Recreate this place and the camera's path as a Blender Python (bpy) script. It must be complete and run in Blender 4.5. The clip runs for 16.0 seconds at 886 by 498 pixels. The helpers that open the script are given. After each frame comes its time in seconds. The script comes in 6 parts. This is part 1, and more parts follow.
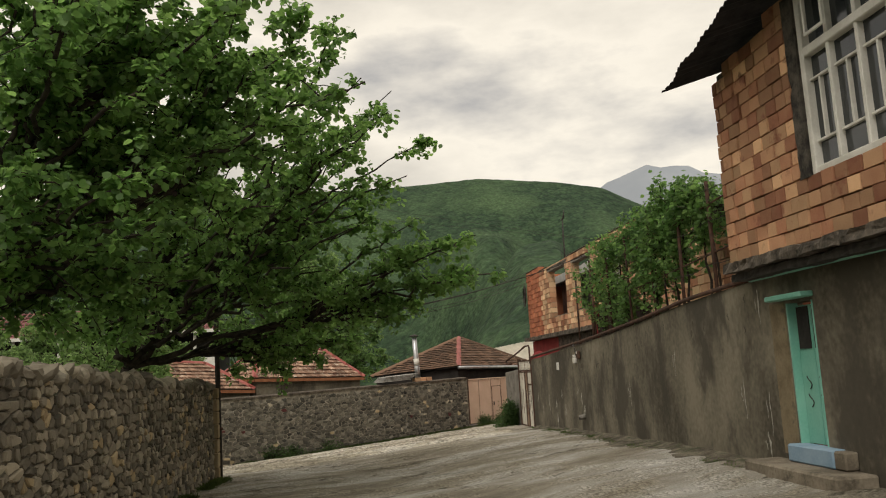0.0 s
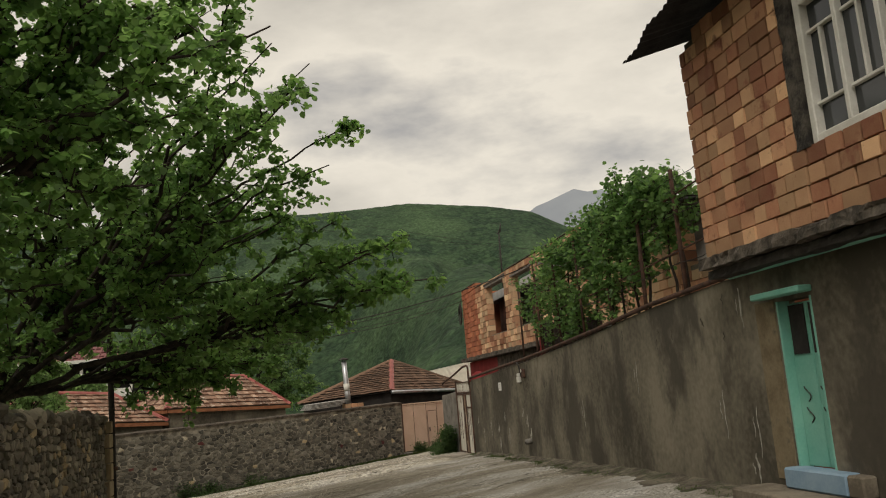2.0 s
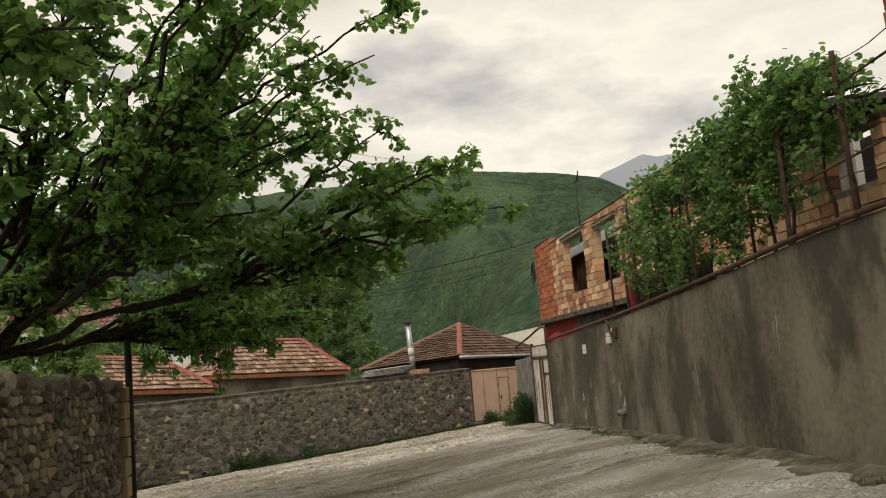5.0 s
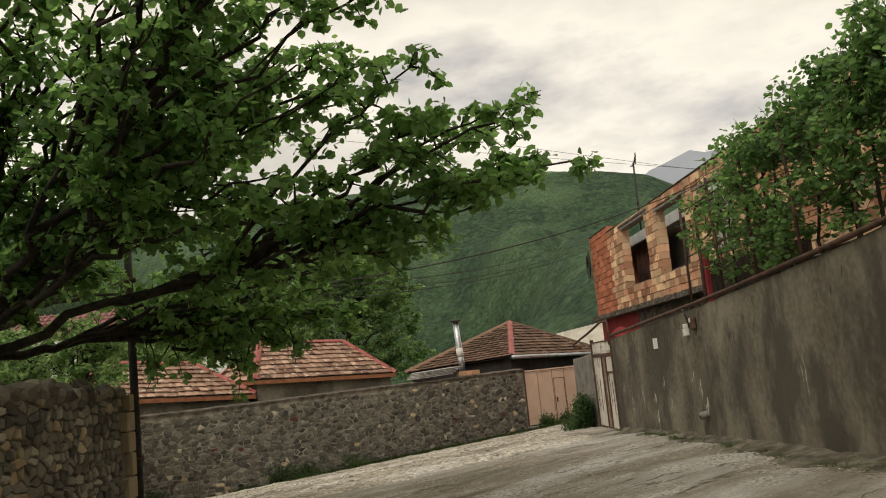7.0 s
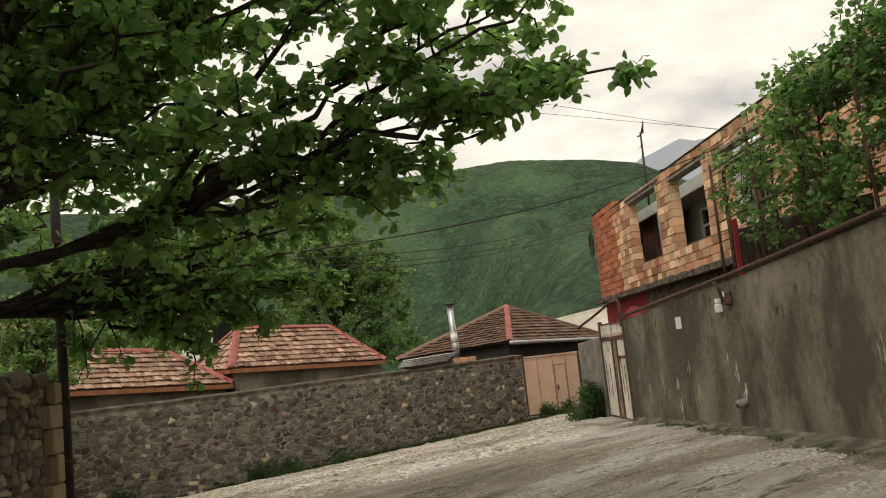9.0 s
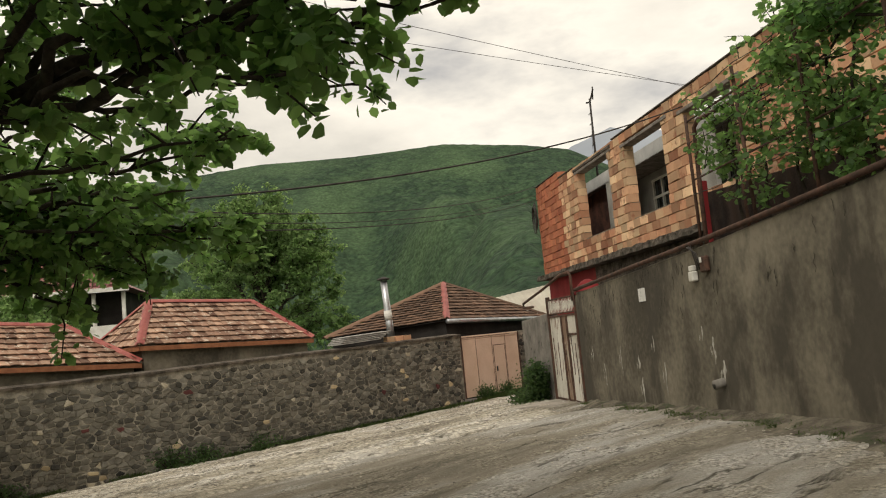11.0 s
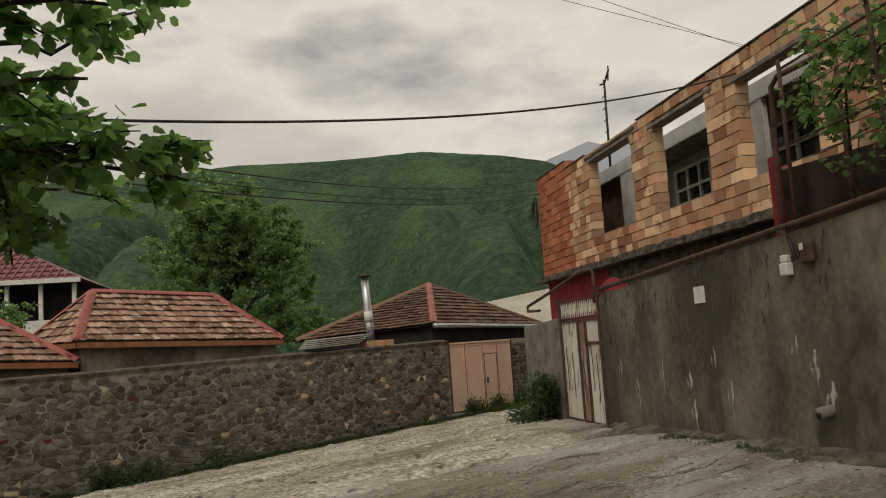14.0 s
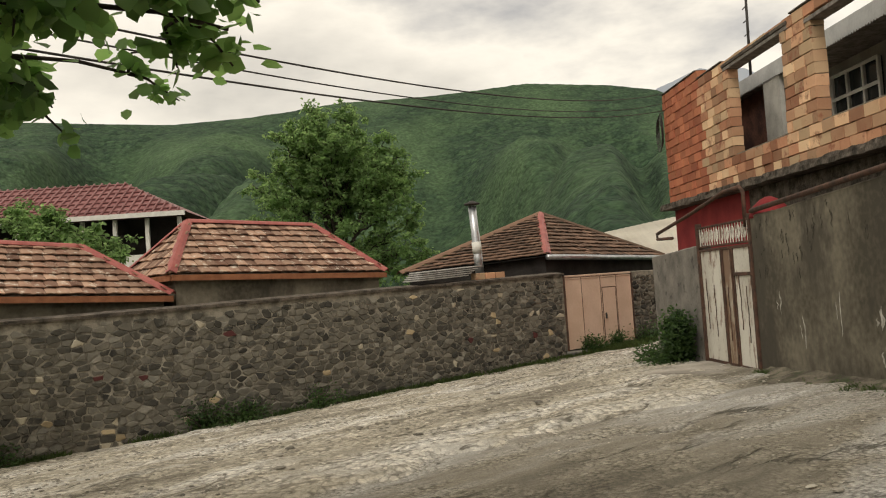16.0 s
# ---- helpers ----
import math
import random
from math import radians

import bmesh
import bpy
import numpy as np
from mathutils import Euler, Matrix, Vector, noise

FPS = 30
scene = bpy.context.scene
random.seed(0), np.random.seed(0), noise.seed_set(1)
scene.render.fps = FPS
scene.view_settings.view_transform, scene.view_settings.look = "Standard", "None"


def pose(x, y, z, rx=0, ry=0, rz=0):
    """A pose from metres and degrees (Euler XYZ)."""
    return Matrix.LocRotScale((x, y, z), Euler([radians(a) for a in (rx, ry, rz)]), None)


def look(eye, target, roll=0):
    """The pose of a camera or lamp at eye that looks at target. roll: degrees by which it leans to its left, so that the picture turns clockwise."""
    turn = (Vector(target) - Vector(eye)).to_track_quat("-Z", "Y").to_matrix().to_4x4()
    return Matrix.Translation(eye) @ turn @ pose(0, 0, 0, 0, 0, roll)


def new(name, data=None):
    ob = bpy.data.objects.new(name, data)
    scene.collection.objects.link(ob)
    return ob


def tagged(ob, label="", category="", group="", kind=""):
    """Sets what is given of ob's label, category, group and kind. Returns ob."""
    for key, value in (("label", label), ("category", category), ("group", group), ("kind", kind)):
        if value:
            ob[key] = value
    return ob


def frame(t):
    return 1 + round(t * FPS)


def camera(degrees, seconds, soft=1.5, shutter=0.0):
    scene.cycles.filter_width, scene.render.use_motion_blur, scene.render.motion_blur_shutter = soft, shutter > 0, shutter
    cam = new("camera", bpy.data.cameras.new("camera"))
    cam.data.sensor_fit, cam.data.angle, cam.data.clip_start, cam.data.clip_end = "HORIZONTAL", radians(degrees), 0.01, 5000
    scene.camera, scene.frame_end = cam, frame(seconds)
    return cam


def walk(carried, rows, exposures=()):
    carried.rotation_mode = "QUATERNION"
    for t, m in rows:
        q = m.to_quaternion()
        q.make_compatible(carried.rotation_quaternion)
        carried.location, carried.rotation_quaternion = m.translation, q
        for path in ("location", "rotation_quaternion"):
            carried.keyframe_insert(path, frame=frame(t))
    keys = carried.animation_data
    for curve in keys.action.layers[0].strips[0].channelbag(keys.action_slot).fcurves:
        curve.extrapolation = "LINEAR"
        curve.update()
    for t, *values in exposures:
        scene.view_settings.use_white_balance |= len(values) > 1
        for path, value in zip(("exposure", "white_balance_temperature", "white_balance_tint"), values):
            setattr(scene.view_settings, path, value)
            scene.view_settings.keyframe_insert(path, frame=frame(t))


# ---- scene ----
cam = camera(55.0, 16.0, soft=1.1)
PATH = [
    (0, (-0.417, -0.503, 1.849), (-0.187, 1.464, 2.131), -3.3),
    (0.5, (-0.384, 0.042, 1.811), (-0.076, 1.996, 2.106), -4.3),
    (1, (-0.29, 0.494, 1.821), (-0.002, 2.454, 2.09), -4.6),
    (1.5, (-0.24, 1.047, 1.809), (0.06, 3.0, 2.118), -4.1),
    (2, (-0.184, 1.48, 1.78), (0.208, 3.413, 2.109), -4.8),
    (2.5, (-0.011, 1.904, 1.78), (0.319, 3.852, 2.09), -4.1),
    (3, (0.055, 2.462, 1.731), (0.317, 4.422, 2.031), -3.6),
    (3.5, (0.085, 2.896, 1.724), (0.355, 4.854, 2.029), -4.6),
    (4, (0.148, 3.37, 1.74), (0.383, 5.337, 2.02), -5.2),
    (6.3, (0.197, 5.658, 1.606), (0.44, 7.625, 1.869), -4.4),
    (6.5, (0.223, 5.862, 1.61), (0.453, 7.832, 1.87), -5.1),
    (7, (0.307, 6.334, 1.633), (0.434, 8.31, 1.919), -5.7),
    (7.5, (0.287, 6.865, 1.613), (0.398, 8.841, 1.9), -4.8),
    (8, (0.312, 7.332, 1.585), (0.471, 9.308, 1.85), -5.7),
    (8.2, (0.318, 7.567, 1.582), (0.484, 9.543, 1.841), -6.0),
    (10.3, (0.363, 9.619, 1.506), (0.481, 11.598, 1.768), -5.8),
    (10.5, (0.374, 9.865, 1.499), (0.529, 11.843, 1.748), -5.7),
    (11, (0.357, 10.207, 1.432), (0.658, 12.173, 1.638), -5.7),
    (11.5, (0.458, 10.714, 1.427), (0.717, 12.688, 1.627), -4.1),
    (12, (0.385, 11.298, 1.43), (0.621, 13.274, 1.629), -4.2),
    (12.5, (0.359, 11.711, 1.41), (0.631, 13.684, 1.599), -5.3),
    (13, (0.424, 12.172, 1.454), (0.66, 14.147, 1.664), -4.3),
    (13.5, (0.347, 12.627, 1.429), (0.645, 14.591, 1.667), -3.1),
    (14, (0.35, 13.067, 1.402), (0.712, 15.022, 1.623), -4.0),
    (14.5, (0.418, 13.468, 1.438), (0.755, 15.43, 1.624), -4.2),
    (15, (0.338, 13.981, 1.398), (0.649, 15.949, 1.57), -3.2),
    (15.5, (0.318, 14.271, 1.38), (0.57, 16.25, 1.511), -3.9),
    (16, (0.428, 14.819, 1.372), (0.537, 16.814, 1.458), -4.0),
]
EXPOSURES = ((0.0, 0.2), (1.5, 0.2), (2.0, -0.05), (2.5, 0.05), (3.0, 0.18), (4.0, 0.22), (6.5, 0.26), (8.0, 0.3), (10.5, 0.45), (11.0, 0.34), (11.5, 0.12), (12.5, 0.14), (13.0, -0.14), (13.5, -0.26), (14.5, -0.14), (15.0, -0.08), (15.4, 0.1), (16.0, 0.3))
walk(cam, [(t, look(eye, target, roll)) for t, eye, target, roll in PATH], EXPOSURES)


# ---- world and light ----
SUN_EL, SUN_ROT = radians(52), radians(205)
world = bpy.data.worlds.new("overcast_sky")
scene.world = world
world.use_nodes = True
wn, wl = world.node_tree.nodes, world.node_tree.links
wn.clear()
w_out = wn.new("ShaderNodeOutputWorld")
w_bg = wn.new("ShaderNodeBackground")
w_sky = wn.new("ShaderNodeTexSky")
w_sky.sky_type, w_sky.sun_disc = "NISHITA", False
w_sky.sun_elevation, w_sky.sun_rotation = SUN_EL, SUN_ROT
w_sky.dust_density = 3.0
w_tc = wn.new("ShaderNodeTexCoord")
w_map = wn.new("ShaderNodeMapping")
w_map.inputs["Location"].default_value = (0.9, 0.45, 0.3)
w_map.inputs["Scale"].default_value = (1.25, 1.25, 3.1)
w_noise = wn.new("ShaderNodeTexNoise")
w_noise.inputs["Scale"].default_value = 1.95
w_noise.inputs["Detail"].default_value = 7.0
w_noise.inputs["Roughness"].default_value = 0.56
w_ramp = wn.new("ShaderNodeValToRGB")
for e, (p, c) in zip((w_ramp.color_ramp.elements[0], w_ramp.color_ramp.elements[1], w_ramp.color_ramp.elements.new(0.5)),
                     ((0.30, (4.3, 4.1, 3.85, 1)), (0.565, (15.2, 13.6, 10.6, 1)), (0.455, (9.3, 8.5, 7.1, 1)))):
    e.position, e.color = p, c
w_mix = wn.new("ShaderNodeMix")
w_mix.data_type = "RGBA"
w_mix.inputs["Factor"].default_value = 0.9
wl.new(w_tc.outputs["Generated"], w_map.inputs["Vector"])
wl.new(w_map.outputs["Vector"], w_noise.inputs["Vector"])
wl.new(w_noise.outputs["Fac"], w_ramp.inputs["Fac"])
wl.new(w_sky.outputs["Color"], w_mix.inputs["A"])
wl.new(w_ramp.outputs["Color"], w_mix.inputs["B"])
wl.new(w_mix.outputs["Result"], w_bg.inputs["Color"])
wl.new(w_bg.outputs["Background"], w_out.inputs["Surface"])
w_bg.inputs["Strength"].default_value = 0.1

sun = new("sun", bpy.data.lights.new("sun", "SUN"))
sun.data.energy, sun.data.angle, sun.data.color = 1.2, radians(25), (1.0, 0.95, 0.86)
sun.matrix_world = look((-20, -25, 45), (0, 15, 0))

# ---- materials ----
def mat(name, c1, c2, scale=6.0, rough=0.9, bump=0.3, fine=60.0, rnd=0.0, island=False, patch=None, metal=0.0, depth=0.01, spread=(0.35, 0.65), streak=1.0, stretch=(1, 1)):
    """Two colours mixed by noise at two sizes; rnd: how far pieces differ; patch: (colour, size, amount) of stains."""
    m = bpy.data.materials.new(name)
    m.use_nodes = True
    n, l = m.node_tree.nodes, m.node_tree.links
    b = n["Principled BSDF"]
    b.inputs["Roughness"].default_value, b.inputs["Metallic"].default_value = rough, metal
    b.inputs["Specular IOR Level"].default_value = 0.3 if rough > 0.6 else 0.5
    geo = n.new("ShaderNodeNewGeometry")
    mp = n.new("ShaderNodeMapping")
    mp.inputs["Scale"].default_value = (*stretch, 1 / streak)
    l.new(geo.outputs["Position"], mp.inputs["Vector"])
    n1, n2 = n.new("ShaderNodeTexNoise"), n.new("ShaderNodeTexNoise")
    n1.inputs["Scale"].default_value, n1.inputs["Detail"].default_value = scale, 5
    n2.inputs["Scale"].default_value, n2.inputs["Detail"].default_value = fine, 4
    l.new(mp.outputs["Vector"], n1.inputs["Vector"])
    l.new(geo.outputs["Position"], n2.inputs["Vector"])
    add = n.new("ShaderNodeMath")
    add.operation = "MULTIPLY_ADD"
    add.inputs[1].default_value, add.inputs[2].default_value = 0.35, -0.175
    l.new(n2.outputs["Fac"], add.inputs[0])
    tot = n.new("ShaderNodeMath")
    tot.operation = "ADD"
    l.new(n1.outputs["Fac"], tot.inputs[0])
    l.new(add.outputs[0], tot.inputs[1])
    mr = n.new("ShaderNodeMapRange")
    mr.inputs["From Min"].default_value, mr.inputs["From Max"].default_value = spread
    l.new(tot.outputs[0], mr.inputs["Value"])
    fac = mr.outputs["Result"]
    mix = n.new("ShaderNodeMix")
    mix.data_type = "RGBA"
    mix.inputs["A"].default_value, mix.inputs["B"].default_value = (*c1, 1), (*c2, 1)
    if rnd:
        if island:
            r = geo.outputs["Random Per Island"]
        else:
            r = n.new("ShaderNodeObjectInfo").outputs["Random"]
        rm = n.new("ShaderNodeMix")
        rm.inputs["Factor"].default_value = rnd
        l.new(fac, rm.inputs["A"])
        l.new(r, rm.inputs["B"])
        fac = rm.outputs["Result"]
        l.new(fac, mix.inputs["Factor"])
        hsv = n.new("ShaderNodeHueSaturation")
        vr = n.new("ShaderNodeMath")
        vr.operation = "MULTIPLY"
        vr.inputs[1].default_value = 7.31
        fr = n.new("ShaderNodeMath")
        fr.operation = "FRACT"
        vm = n.new("ShaderNodeMapRange")
        vm.inputs["To Min"].default_value, vm.inputs["To Max"].default_value = 1 - 0.45 * rnd, 1 + 0.4 * rnd
        l.new(r, vr.inputs[0])
        l.new(vr.outputs[0], fr.inputs[0])
        l.new(fr.outputs[0], vm.inputs["Value"])
        l.new(vm.outputs["Result"], hsv.inputs["Value"])
        l.new(mix.outputs["Result"], hsv.inputs["Color"])
        col = hsv.outputs["Color"]
    else:
        l.new(fac, mix.inputs["Factor"])
        col = mix.outputs["Result"]
    if patch:
        pc, ps, pa = patch
        n3 = n.new("ShaderNodeTexNoise")
        n3.inputs["Scale"].default_value, n3.inputs["Detail"].default_value = ps, 6
        n3.inputs["Roughness"].default_value = 0.65
        l.new(mp.outputs["Vector"], n3.inputs["Vector"])
        m3 = n.new("ShaderNodeMapRange")
        m3.inputs["From Min"].default_value, m3.inputs["From Max"].default_value = 0.66 - 0.25 * pa, 0.74 - 0.2 * pa
        m3.inputs["To Max"].default_value = 0.85
        l.new(n3.outputs["Fac"], m3.inputs["Value"])
        px = n.new("ShaderNodeMix")
        px.data_type = "RGBA"
        px.inputs["B"].default_value = (*pc, 1)
        l.new(col, px.inputs["A"])
        l.new(m3.outputs["Result"], px.inputs["Factor"])
        col = px.outputs["Result"]
    l.new(col, b.inputs["Base Color"])
    if bump:
        bp = n.new("ShaderNodeBump")
        bp.inputs["Strength"].default_value, bp.inputs["Distance"].default_value = bump, depth
        l.new(tot.outputs[0], bp.inputs["Height"])
        l.new(bp.outputs["Normal"], b.inputs["Normal"])
    return m


def cell_mat(name, c1, c2, dark, cell, zone, zone_c, zone_at, bump, depth, rough=0.95, amount=0.6, squash=(1, 1, 1)):
    """A surface of many small lumps (rubble or tree crowns): cells of their own tone with shade painted dark between
    them, over zones of a second colour.
    """
    m = bpy.data.materials.new(name)
    m.use_nodes = True
    n, l = m.node_tree.nodes, m.node_tree.links
    b = n["Principled BSDF"]
    b.inputs["Roughness"].default_value, b.inputs["Specular IOR Level"].default_value = rough, 0.2
    geo = n.new("ShaderNodeNewGeometry")
    mp = n.new("ShaderNodeMapping")
    mp.inputs["Scale"].default_value = squash
    l.new(geo.outputs["Position"], mp.inputs["Vector"])
    warp = n.new("ShaderNodeTexNoise")
    warp.inputs["Scale"].default_value, warp.inputs["Detail"].default_value = cell * 0.6, 3
    l.new(mp.outputs["Vector"], warp.inputs["Vector"])
    mixv = n.new("ShaderNodeVectorMath")
    mixv.operation = "MULTIPLY_ADD"
    mixv.inputs[1].default_value = (1.3 / cell,) * 3
    l.new(warp.outputs["Color"], mixv.inputs[0])
    l.new(mp.outputs["Vector"], mixv.inputs[2])
    vor = n.new("ShaderNodeTexVoronoi")
    vor.inputs["Scale"].default_value = cell
    l.new(mixv.outputs["Vector"], vor.inputs["Vector"])
    tone = n.new("ShaderNodeSeparateColor")
    l.new(vor.outputs["Color"], tone.inputs["Color"])
    mix = n.new("ShaderNodeMix")
    mix.data_type = "RGBA"
    mix.inputs["A"].default_value, mix.inputs["B"].default_value = (*c1, 1), (*c2, 1)
    l.new(tone.outputs["Red"], mix.inputs["Factor"])
    zn = n.new("ShaderNodeTexNoise")
    zn.inputs["Scale"].default_value, zn.inputs["Detail"].default_value, zn.inputs["Roughness"].default_value = zone, 8, 0.62
    l.new(mp.outputs["Vector"], zn.inputs["Vector"])
    zr = n.new("ShaderNodeMapRange")
    zr.inputs["From Min"].default_value, zr.inputs["From Max"].default_value = zone_at
    l.new(zn.outputs["Fac"], zr.inputs["Value"])
    # Colour darkens away from each cell's centre, imitating shade between lumps.
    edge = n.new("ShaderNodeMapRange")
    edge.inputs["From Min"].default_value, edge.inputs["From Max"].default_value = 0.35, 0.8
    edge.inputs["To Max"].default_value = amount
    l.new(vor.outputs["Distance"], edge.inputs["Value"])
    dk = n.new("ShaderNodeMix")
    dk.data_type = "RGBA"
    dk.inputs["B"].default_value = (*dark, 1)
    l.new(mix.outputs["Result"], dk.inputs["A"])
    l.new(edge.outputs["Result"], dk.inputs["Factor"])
    zm = n.new("ShaderNodeMix")
    zm.data_type = "RGBA"
    zm.inputs["B"].default_value = (*zone_c, 1)
    l.new(dk.outputs["Result"], zm.inputs["A"])
    l.new(zr.outputs["Result"], zm.inputs["Factor"])
    fine = n.new("ShaderNodeTexNoise")
    fine.inputs["Scale"].default_value, fine.inputs["Detail"].default_value = cell * 2.3, 5
    l.new(mp.outputs["Vector"], fine.inputs["Vector"])
    fv = n.new("ShaderNodeMapRange")
    fv.inputs["From Min"].default_value, fv.inputs["From Max"].default_value = 0.3, 0.7
    fv.inputs["To Min"].default_value, fv.inputs["To Max"].default_value = 0.62, 1.35
    l.new(fine.outputs["Fac"], fv.inputs["Value"])
    hv = n.new("ShaderNodeHueSaturation")
    l.new(fv.outputs["Result"], hv.inputs["Value"])
    l.new(zm.outputs["Result"], hv.inputs["Color"])
    l.new(hv.outputs["Color"], b.inputs["Base Color"])
    hsum = n.new("ShaderNodeMath")
    hsum.operation = "MULTIPLY_ADD"
    hsum.inputs[1].default_value = -1.0
    l.new(vor.outputs["Distance"], hsum.inputs[0])
    l.new(fine.outputs["Fac"], hsum.inputs[2])
    bp = n.new("ShaderNodeBump")
    bp.inputs["Strength"].default_value, bp.inputs["Distance"].default_value = bump, depth
    l.new(hsum.outputs[0], bp.inputs["Height"])
    l.new(bp.outputs["Normal"], b.inputs["Normal"])
    return m


def lane_mat(name, dark, mid, pale, at, stones, stone_size):
    """Worn lane surface: patches drawn out along the cross lane, broken cracks, small stones set in it."""
    m = bpy.data.materials.new(name)
    m.use_nodes = True
    n, l = m.node_tree.nodes, m.node_tree.links
    b = n["Principled BSDF"]
    b.inputs["Roughness"].default_value, b.inputs["Specular IOR Level"].default_value = 0.95, 0.2
    geo = n.new("ShaderNodeNewGeometry")
    rot = n.new("ShaderNodeMapping")
    rot.inputs["Rotation"].default_value = (0, 0, radians(-35.8))
    l.new(geo.outputs["Position"], rot.inputs["Vector"])
    mp = n.new("ShaderNodeMapping")
    mp.inputs["Scale"].default_value = (0.34, 1.25, 1)
    l.new(rot.outputs["Vector"], mp.inputs["Vector"])

    def tex(scale, detail, rough, vec):
        t = n.new("ShaderNodeTexNoise")
        t.inputs["Scale"].default_value, t.inputs["Detail"].default_value, t.inputs["Roughness"].default_value = scale, detail, rough
        l.new(vec, t.inputs["Vector"])
        return t.outputs["Fac"]

    def ranged(src, a, c, lo=0.0, hi=1.0):
        r = n.new("ShaderNodeMapRange")
        r.inputs["From Min"].default_value, r.inputs["From Max"].default_value = a, c
        r.inputs["To Min"].default_value, r.inputs["To Max"].default_value = lo, hi
        l.new(src, r.inputs["Value"])
        return r.outputs["Result"]

    def maths(op, a, c):
        q = n.new("ShaderNodeMath")
        q.operation = op
        for k, v in enumerate((a, c)):
            if isinstance(v, float):
                q.inputs[k].default_value = v
            else:
                l.new(v, q.inputs[k])
        return q.outputs[0]

    patch = tex(0.75, 9, 0.62, mp.outputs["Vector"])
    ramp = n.new("ShaderNodeValToRGB")
    for e, p, c in zip((ramp.color_ramp.elements[0], ramp.color_ramp.elements[1], ramp.color_ramp.elements.new(0.5)), (at[0], at[2], at[1]), (dark, pale, mid)):
        e.position, e.color = p, (*c, 1)
    l.new(patch, ramp.inputs["Fac"])
    line = maths("ABSOLUTE", maths("SUBTRACT", tex(1.15, 6, 0.55, mp.outputs["Vector"]), 0.5), 0.0)
    crack = maths("MULTIPLY", ranged(line, 0.004, 0.02, 1.0, 0.0), ranged(tex(0.6, 3, 0.5, rot.outputs["Vector"]), 0.47, 0.56))
    vor = n.new("ShaderNodeTexVoronoi")
    vor.inputs["Scale"].default_value = stone_size
    warp = n.new("ShaderNodeVectorMath")
    warp.operation = "MULTIPLY_ADD"
    wn_ = n.new("ShaderNodeTexNoise")
    wn_.inputs["Scale"].default_value = stone_size * 0.7
    l.new(geo.outputs["Position"], wn_.inputs["Vector"])
    l.new(wn_.outputs["Color"], warp.inputs[0])
    warp.inputs[1].default_value = (1.2 / stone_size,) * 3
    l.new(geo.outputs["Position"], warp.inputs[2])
    l.new(warp.outputs["Vector"], vor.inputs["Vector"])
    tone = n.new("ShaderNodeSeparateColor")
    l.new(vor.outputs["Color"], tone.inputs["Color"])
    set_in = ranged(tex(1.6, 5, 0.6, rot.outputs["Vector"]), 0.56 - 0.3 * stones, 0.64 - 0.2 * stones)
    fine = tex(45, 5, 0.7, geo.outputs["Position"])
    val = maths("MULTIPLY", ranged(fine, 0.3, 0.7, 0.72, 1.28), ranged(maths("MULTIPLY", tone.outputs["Red"], set_in), 0.0, 1.0, 0.86, 1.4))
    joint = maths("MULTIPLY", ranged(vor.outputs["Distance"], 0.45, 0.75), set_in)
    dk = n.new("ShaderNodeMix")
    dk.data_type = "RGBA"
    dk.inputs["B"].default_value = (dark[0] * 0.45, dark[1] * 0.45, dark[2] * 0.42, 1)
    l.new(ramp.outputs["Color"], dk.inputs["A"])
    l.new(maths("MAXIMUM", maths("MULTIPLY", crack, 0.85), maths("MULTIPLY", joint, 0.6)), dk.inputs["Factor"])
    hv = n.new("ShaderNodeHueSaturation")
    l.new(val, hv.inputs["Value"])
    l.new(dk.outputs["Result"], hv.inputs["Color"])
    l.new(hv.outputs["Color"], b.inputs["Base Color"])
    height = maths("ADD", maths("MULTIPLY", maths("MULTIPLY", vor.outputs["Distance"], set_in), -0.7), maths("ADD", maths("MULTIPLY", crack, -0.9), maths("ADD", maths("MULTIPLY", fine, 0.6), patch)))
    bp = n.new("ShaderNodeBump")
    bp.inputs["Strength"].default_value, bp.inputs["Distance"].default_value = 1.0, 0.035
    l.new(height, bp.inputs["Height"])
    l.new(bp.outputs["Normal"], b.inputs["Normal"])
    return m


M_ROAD = lane_mat("worn_concrete_road", (0.155, 0.137, 0.104), (0.30, 0.268, 0.208), (0.45, 0.405, 0.32), (0.33, 0.46, 0.62), 0.45, 26.0)
M_RUBBLE = lane_mat("pale_rubble_paving", (0.21, 0.186, 0.143), (0.44, 0.395, 0.31), (0.60, 0.545, 0.435), (0.34, 0.47, 0.62), 0.75, 15.0)
M_GRAVEL = mat("pale_gravel_stone", (0.12, 0.108, 0.088), (0.56, 0.51, 0.42), 5, 0.95, 0.4, 40, rnd=0.8, island=True)
# The third colour is painted shade in the gaps between tree crowns.
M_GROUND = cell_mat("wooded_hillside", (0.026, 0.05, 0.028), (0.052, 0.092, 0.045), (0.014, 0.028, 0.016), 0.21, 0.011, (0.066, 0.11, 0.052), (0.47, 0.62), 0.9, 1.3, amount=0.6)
# Pale blue-grey holds the haze of distance, painted into the base colour.
M_MOUNT = mat("haze_tinted_mountain", (0.27, 0.295, 0.335), (0.32, 0.345, 0.38), 0.002, 1.0, 0, 0.01)
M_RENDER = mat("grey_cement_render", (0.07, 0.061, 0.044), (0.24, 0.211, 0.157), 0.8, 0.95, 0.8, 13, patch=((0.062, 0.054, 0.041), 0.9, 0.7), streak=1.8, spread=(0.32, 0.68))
M_MORTAR = mat("dark_mortar", (0.08, 0.073, 0.06), (0.18, 0.163, 0.13), 3, 0.97, 0.6, 40)
